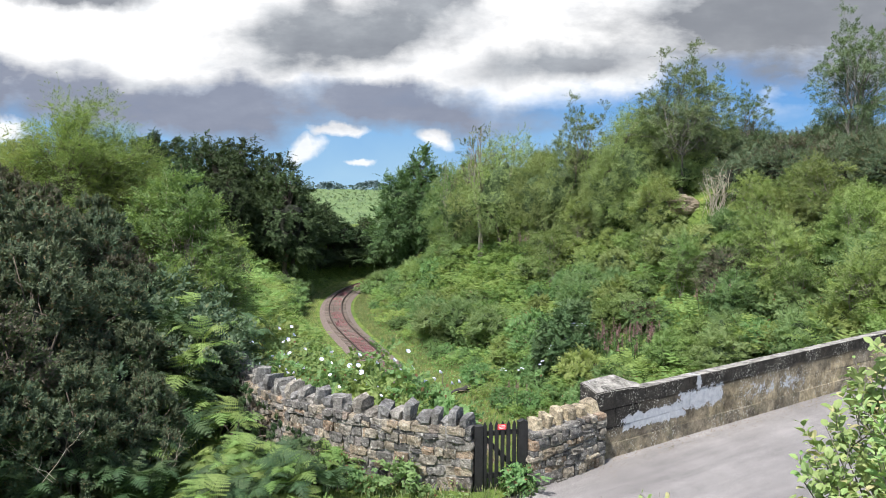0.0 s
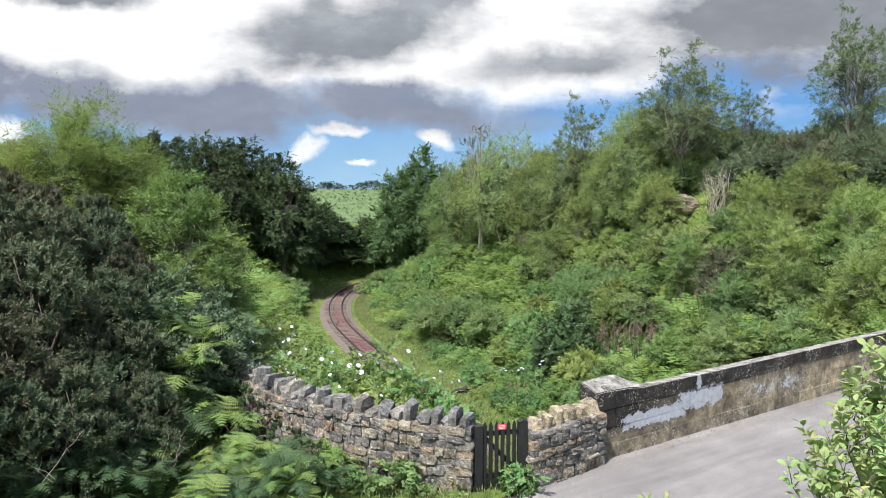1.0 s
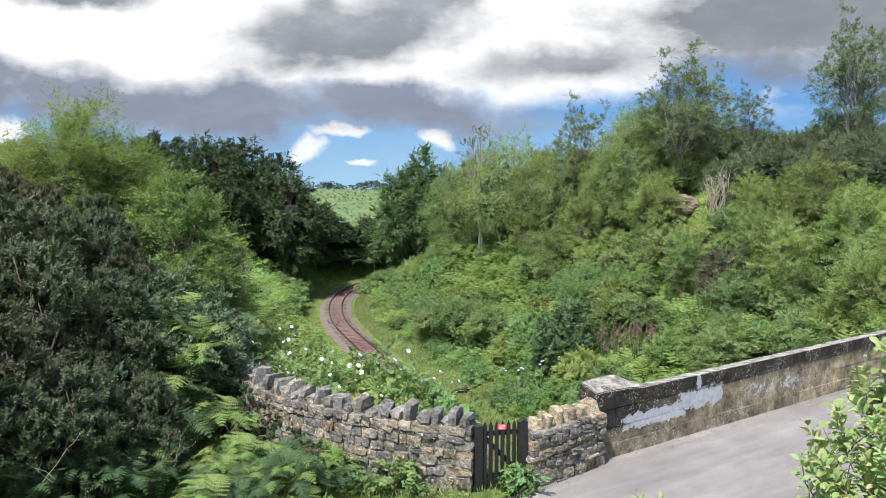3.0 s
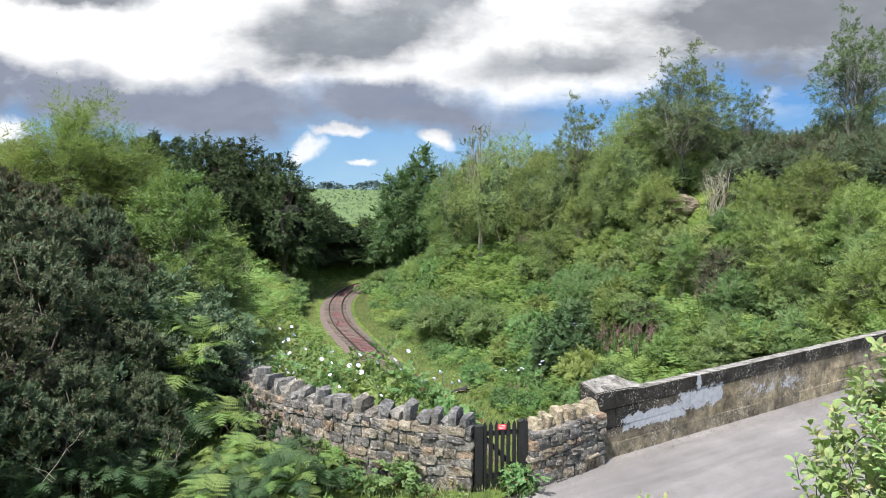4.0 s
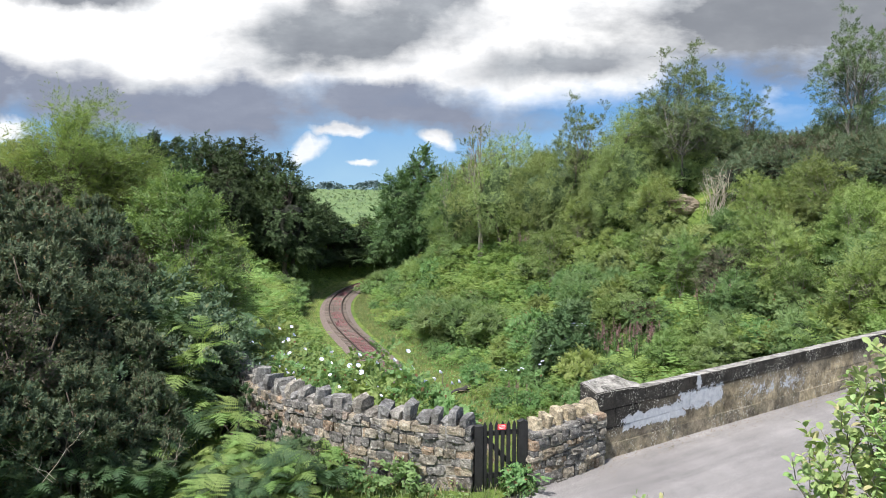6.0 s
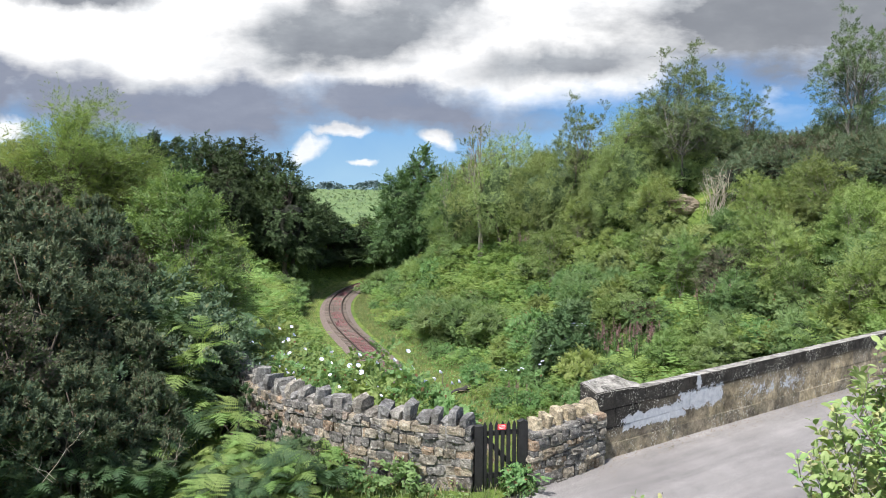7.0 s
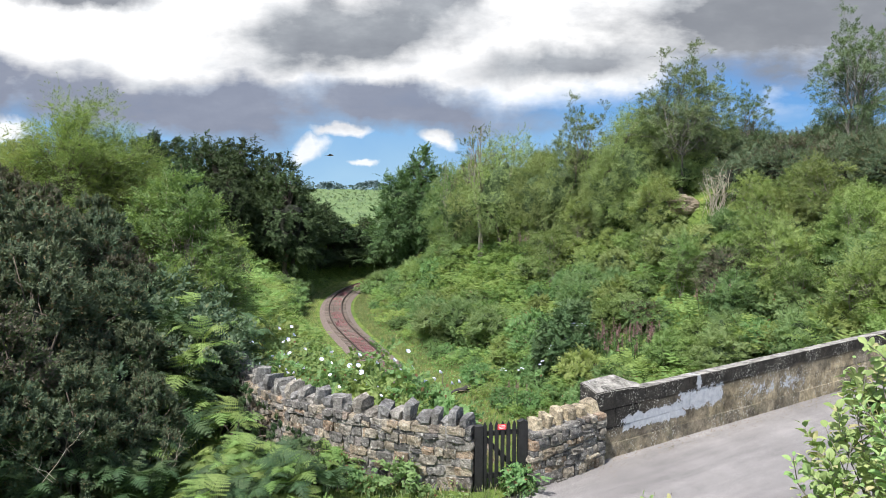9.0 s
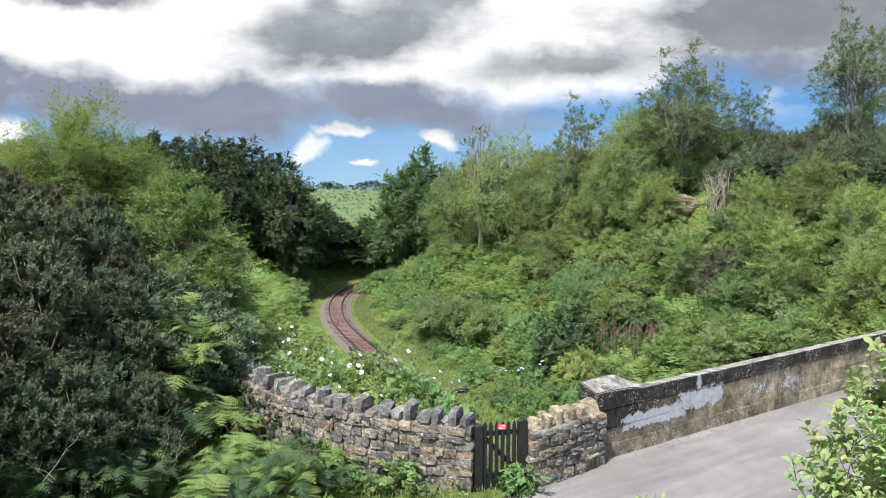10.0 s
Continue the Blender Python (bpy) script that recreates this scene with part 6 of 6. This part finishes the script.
def rock(x, y, z, sx, sy, sz, seed):
    bm = bmesh.new()
    bmesh.ops.create_icosphere(bm, subdivisions=4, radius=1)
    for v in bm.verts:
        n = noise.noise(v.co * 1.6 + Vector((seed, 0, 0))) * 0.35 + noise.noise(v.co * 5 + Vector((0, seed, 0))) * 0.12
        v.co = Vector((v.co.x * sx, v.co.y * sy, round(v.co.z * 3.5 + n) / 3.5 * sz * 0.5 + v.co.z * sz * 0.5)) * (1 + n)
    ob = part("rock_face", (bm, M["gritstone_sandy"]), None, "", pose(x, y, z, 0, 0, 25))
    tagged(ob, "weathered sandy rock outcrop showing through the scrub", "rock")


rock(18.6, 54.4, gz(18.6, 54.4) + 0.9, 1.9, 0.9, 0.8, 3)


def fallen_log():
    root = thing("fallen_log", pose(0.9, 48.5, FLOOR + 0.15, 0, 0, 28), "dark rotten fallen log lying in the grass", "log")
    rg = np.random.default_rng(261)
    part("bark_log", raw_mesh("bark_log", *tube(bent(rg, (-1.2, 0, 0.05), (1.2, 0, 0.25), 9, 0.06, 0), 0.17 * np.linspace(0.8, 1.1, 9), 8), M["bark_dark"], True), root)
    for i in range(4):
        a = np.array([rg.uniform(-0.9, 0.9), 0, 0.2])
        part("branch", raw_mesh("log_branch", *tube(bent(rg, a, a + rg.normal(size=3) * 0.6 + np.array([0, 0, 0.3]), 5, 0.2, 0), 0.05 * np.linspace(1, 0.3, 5), 5), M["bark"], True), root)


fallen_log()


# ---------------------------------------------------------------- far hillside
def far_woods():
    rg = np.random.default_rng(271)
    # hedges and copses on the skyline
    xs = np.r_[rg.uniform(-230, -40, 90), rg.normal(-92, 11, 90), rg.normal(-152, 9, 50)]
    ys = np.r_[rg.uniform(860, 930, 90), rg.normal(905, 8, 90), rg.normal(910, 8, 50)]
    h = np.r_[rg.uniform(2, 5, 90), 4 + 8 * np.exp(-((xs[90:180] + 92) / 14) ** 2) * rg.uniform(0.6, 1, 90), rg.uniform(3, 9, 50)]
    c = np.stack([xs, ys, ground_z(xs, ys) + h * 0.75], 1)
    q = puff(rg, c, 3.6, 34, 2.0, 0.7)
    tagged(part("far_woods", leaf_mesh("far_woods", q, M["far_dark"])), "distant dark trees and hedges along the hill crest, haze in their colour", "woods", kind="stuff")
    xs, ys = rg.uniform(-75, 5, 110), rg.uniform(215, 330, 110)
    h = rg.uniform(6, 11, 110)
    c = np.stack([xs, ys, ground_z(xs, ys) + h * 0.6], 1)
    tagged(part("far_copse", leaf_mesh("far_copse", puff(rg, c, h * 0.42, 90, 0.8, 0.7, tri=True), M["far_mid"])), "distant mixed trees at the foot of the hill", "woods", kind="stuff")
    n = 2600
    xs, ys = rg.uniform(-260, 40, n), rg.uniform(250, 820, n)
    hh = np.where(ys < 430, rg.uniform(2.5, 6, n), rg.uniform(1.0, 2.8, n))
    c = np.stack([xs, ys, ground_z(xs, ys) + hh * 0.5], 1)
    q = puff(rg, c, hh * 0.7, 12, 1.0, 0.7)
    tagged(part("far_plantation", leaf_mesh("far_plantation", q, M["far_light"])), "young pale green trees of a distant hillside plantation", "woods", kind="stuff")


# crest trees: the haze of distance is mixed into this bluish green
M["far_dark"] = leaf_mat("far_hazy_leaf", (0.085, 0.13, 0.10), (0.12, 0.17, 0.13), glow=0.2, patch=0.1)
M["far_mid"] = leaf_mat("far_mid_leaf", (0.10, 0.16, 0.075), (0.17, 0.235, 0.11), glow=0.4, patch=0.3)
M["far_light"] = leaf_mat("far_light_leaf", (0.19, 0.26, 0.115), (0.26, 0.34, 0.15), glow=0.5, patch=0.1)
far_woods()


# ---------------------------------------------------------------- sallow close to the viewer
def broad_leaf(v, f, at, axis, normal, ln, wd):
    axis = axis.normalized()
    side = axis.cross(normal).normalized()
    up = side.cross(axis)
    o = len(v)
    for t, w, dip in ((0, 0, 0), (0.28, 0.8, 0.03), (0.6, 1.0, 0.02), (0.86, 0.55, -0.04), (1, 0, -0.1)):
        c = at + axis * ln * t + up * ln * dip
        v.append(c)
        if w:
            v.append(c + side * wd * 0.5 * w + up * wd * 0.14 * w)
            v.append(c - side * wd * 0.5 * w + up * wd * 0.14 * w)
    f += [(o, o + 1, o + 2), (o, o + 3, o + 1)]
    for a in (o + 1, o + 4):
        f += [(a, a + 3, a + 4, a + 1), (a, a + 2, a + 5, a + 3)]
    f += [(o + 7, o + 10, o + 8), (o + 7, o + 9, o + 10)]


def build_sallow(x, y, tips, seed, leaf=0.075, per=40, fill=0, lean=0.0, label="light green broad-leaved sallow bush swaying in the breeze"):
    rg = random.Random(seed)
    r2 = np.random.default_rng(seed)
    base = Vector((x, y, gz(x, y) - 0.05))
    root = thing("sallow_bush", Matrix.Translation(base), label, "bush")
    out = []
    tips = tips + [(x - 0.62 * math.sqrt(rg.random()) + 0.15, y + rg.uniform(-0.4, 0.35), base.z + (1.4 + 1.15 * rg.random()) * (1 if fill else 0)) for _ in range(fill)]
    for tx, ty, tz in tips:
        foot = Vector((rg.uniform(-0.12, 0.12), rg.uniform(-0.12, 0.12), 0))
        end = Vector((tx + lean, ty, tz)) - base - foot
        p = bent(r2, (0, 0, 0), end, 10, 0.08, 0.12)
        pcs = [tube(p, 0.011 * np.linspace(1.3, 0.16, 10), 5)]
        v, f = [], []
        paths = [(p, 0.45)]
        for k in range(5):
            j = rg.randint(4, 8)
            s = p[j]
            tw = bent(r2, s, s + np.array([rg.uniform(-0.22, 0.22), rg.uniform(-0.2, 0.2), rg.uniform(0.08, 0.28)]), 6, 0.1, 0.1)
            pcs.append(tube(tw, 0.0045 * np.linspace(1, 0.3, 6), 4))
            paths.append((tw, 0.1))
        for path, t0 in paths:
            n = per if t0 > 0.3 else per // 2
            for k in range(n):
                t = t0 + (1 - t0) * (k + rg.random() * 0.6) / n
                i = t * (len(path) - 1)
                j = min(int(i), len(path) - 2)
                at = Vector(path[j] + (path[j + 1] - path[j]) * (i - j))
                d = Vector(path[j + 1] - path[j]).normalized()
                a = k * 2.4 + rg.uniform(-0.4, 0.4)
                s = d.orthogonal().normalized()
                s.rotate(Matrix.Rotation(a, 3, d))
                ln = leaf * rg.uniform(0.6, 1.25) * (1.0 - 0.35 * t)
                axis = s * 0.9 + d * 0.55 + Vector((0, 0, rg.uniform(-0.25, 0.25)))
                broad_leaf(v, f, at + axis.normalized() * 0.012, axis, d * 0.8 + Vector((0, 0, 0.6)) - s * 0.3, ln, ln * rg.uniform(0.58, 0.74))
        vv, ff = join(pcs)
        br = part("branch", raw_mesh("sallow_branch", vv, ff, M["bark_pale"], True), root, "", Matrix.Translation(foot))
        part("foliage", raw_mesh("sallow_foliage", [tuple(q) for q in v], f, M["sallow"], False), br)
        out.append((br, foot))
    return out


SWAY = build_sallow(2.47, 3.15, [(1.58, 3.05, 3.9), (1.60, 3.15, 3.82), (1.64, 3.25, 4.0), (2.34, 3.1, 4.42), (2.28, 2.95, 4.3), (2.4, 3.2, 4.52), (1.68, 3.2, 4.05), (1.68, 3.1, 4.2), (1.86, 3.3, 4.22), (1.92, 3.2, 4.42), (2.1, 3.4, 4.5), (2.18, 3.4, 4.58), (1.68, 3.0, 4.0), (1.76, 3.0, 4.18), (1.84, 3.0, 4.32), (1.98, 3.1, 4.46), (2.24, 3.3, 4.56),
                                 (2.1, 3.1, 4.33), (1.62, 2.9, 3.95), (1.68, 2.8, 4.05), (1.78, 2.8, 4.2), (2.0, 2.9, 4.3), (1.9, 3.0, 4.1), (2.05, 3.2, 4.2), (2.3, 3.2, 4.5), (1.85, 2.9, 3.95), (2.2, 3.0, 4.3)], 281, 0.068, 56, 56, 0.07)
SWAY += build_sallow(1.2, 4.05, [(1.28, 4.0, 3.47), (1.22, 4.0, 3.45), (1.34, 4.05, 3.46), (1.02, 4.2, 3.36)], 282, 0.05, 18, 0, 0.0, "tips of light green sallow shoots below the viewer")

# kinds that found no spot are cleared away
for k in HAWTHORN + ELDER + WILLOW + BRAMBLE + BRIGHT + SAPLING + GORSE + BRACKEN + GORSE_B + GORSE_N + OAK + LIT + ASH + THORN + SNAG + BIRCH + ROWAN + BRIAR + FERN + BIND + BROOM + WEED + [HOG, HERB]:
    if k.name not in PLACED:
        for unused in list(k.children_recursive) + [k]:
            bpy.data.objects.remove(unused)


# ---------------------------------------------------------------- flying things
def build_bird():
    m, nt, b = mat_new("dark_feathers")
    nt.links.new(ramp(nt, noise_tex(nt, 60, 3), [(0.3, (0.03, 0.03, 0.035)), (0.7, (0.08, 0.075, 0.07))]), b.inputs["Base Color"])
    root = thing("bird", pose(-60, 14, 9), "small dark bird flying fast across the cutting", "bird")
    p = np.array([[-0.07, 0, 0], [-0.04, 0, 0.004], [0, 0, 0.006], [0.035, 0, 0.004], [0.05, 0, 0.004], [0.062, 0, 0]])
    part("body", raw_mesh("bird_body", *tube(p, [0.004, 0.013, 0.019, 0.014, 0.012, 0.003], 8), m, True), root)
    for s in (-1, 1):
        v = [(0.025, s * 0.012, 0.01), (0.03, s * 0.06, 0.03), (-0.015, s * 0.14, 0.02), (-0.02, s * 0.06, 0.026), (-0.02, s * 0.012, 0.008)]
        v += [(a, c, z - 0.004) for a, c, z in v]
        f = [(0, 1, 3, 4), (1, 2, 3), (5, 9, 8, 6), (6, 8, 7), (0, 5, 6, 1), (1, 6, 7, 2), (2, 7, 8, 3), (3, 8, 9, 4), (4, 9, 5, 0)]
        part("wing", raw_mesh("bird_wing", v, f, m), root)
    part("tail", raw_mesh("bird_tail", [(-0.06, -0.008, 0.002), (-0.06, 0.008, 0.002), (-0.115, 0.02, 0), (-0.115, -0.02, 0), (-0.06, -0.008, -0.002), (-0.06, 0.008, -0.002), (-0.115, 0.02, -0.003), (-0.115, -0.02, -0.003)],
                           [(0, 1, 2, 3), (7, 6, 5, 4), (0, 4, 5, 1), (1, 5, 6, 2), (2, 6, 7, 3), (3, 7, 4, 0)], m), root)
    return root


def build_fly():
    m, nt, b = mat_new("fly_body")
    b.inputs["Base Color"].default_value = (0.05, 0.05, 0.05, 1)
    b.inputs["Roughness"].default_value = 0.4
    w, wn, wb = mat_new("fly_wing")
    wb.inputs["Base Color"].default_value = (0.3, 0.3, 0.28, 1)
    wb.inputs["Alpha"].default_value = 0.45
    root = thing("fly", pose(-3, 0.6, 7), "tiny dark fly passing close to the viewer", "insect")
    p = np.array([[-0.005, 0, 0], [-0.003, 0, 0.0004], [0, 0, 0.001], [0.0025, 0, 0.0008], [0.004, 0, 0.0006], [0.0052, 0, 0]])
    part("body", raw_mesh("fly_body", *tube(p, [0.0006, 0.0018, 0.0022, 0.0018, 0.0016, 0.0005], 8), m, True), root)
    for s in (-1, 1):
        v = [(0.001, s * 0.001, 0.002), (0.0, s * 0.005, 0.003), (-0.006, s * 0.006, 0.0025), (-0.005, s * 0.002, 0.002)]
        v += [(a, c, z - 0.0002) for a, c, z in v]
        part("wing", raw_mesh("fly_wing", v, [(0, 1, 2, 3), (7, 6, 5, 4), (0, 4, 5, 1), (1, 5, 6, 2), (2, 6, 7, 3), (3, 7, 4, 0)], w), root)
    return root


bird = build_bird()
fly = build_fly()


# ---------------------------------------------------------------- movement
def motions():
    # clouds drift slowly
    walk(backdrop, [(0.0, pose(0, 2450, 5.3)), (10.0, pose(12, 2450, 5.3))])
    # a bird crosses at nine seconds, a fly at five
    walk(bird, [(0.0, pose(-60, 14, 9.0)), (8.0, pose(-40, 14, 8.0)), (8.5, pose(-13.0, 14, 5.6)), (9.0, pose(-2.25, 14, 5.9)), (9.5, pose(8.6, 14, 6.5)), (10.0, pose(28.0, 14, 9.0))])
    walk(fly, [(0.0, pose(1.5, 0.6, 7.5)), (5.1, pose(0.5, 0.6, 6.2)), (5.2, pose(0.05, 0.6, 5.62)), (5.3, pose(-0.233, 0.6, 5.414)), (5.4, pose(-0.55, 0.6, 5.35)), (5.5, pose(-1.0, 0.6, 5.3)), (10.0, pose(-4.0, 0.6, 5.2))])
    # the near sallow shoots sway in the breeze
    rg = random.Random(5)
    for ob, foot in SWAY:
        p1, p2, amp = rg.uniform(0, 6.28), rg.uniform(0, 6.28), rg.uniform(0.5, 1.1)
        rows = []
        for k in range(41):
            t = k * 0.25
            gust = 0.6 + 0.4 * math.sin(t * 0.9 + 1.0)
            a = amp * gust * math.sin(t * 2 * math.pi / 1.3 + p1) + 0.5 * amp * math.sin(t * 2 * math.pi / 2.9 + p2)
            b = 0.5 * amp * gust * math.sin(t * 2 * math.pi / 1.1 + p2)
            rows.append((t, pose(foot.x, foot.y, foot.z, b, a, 0)))
        walk(ob, rows)


motions()
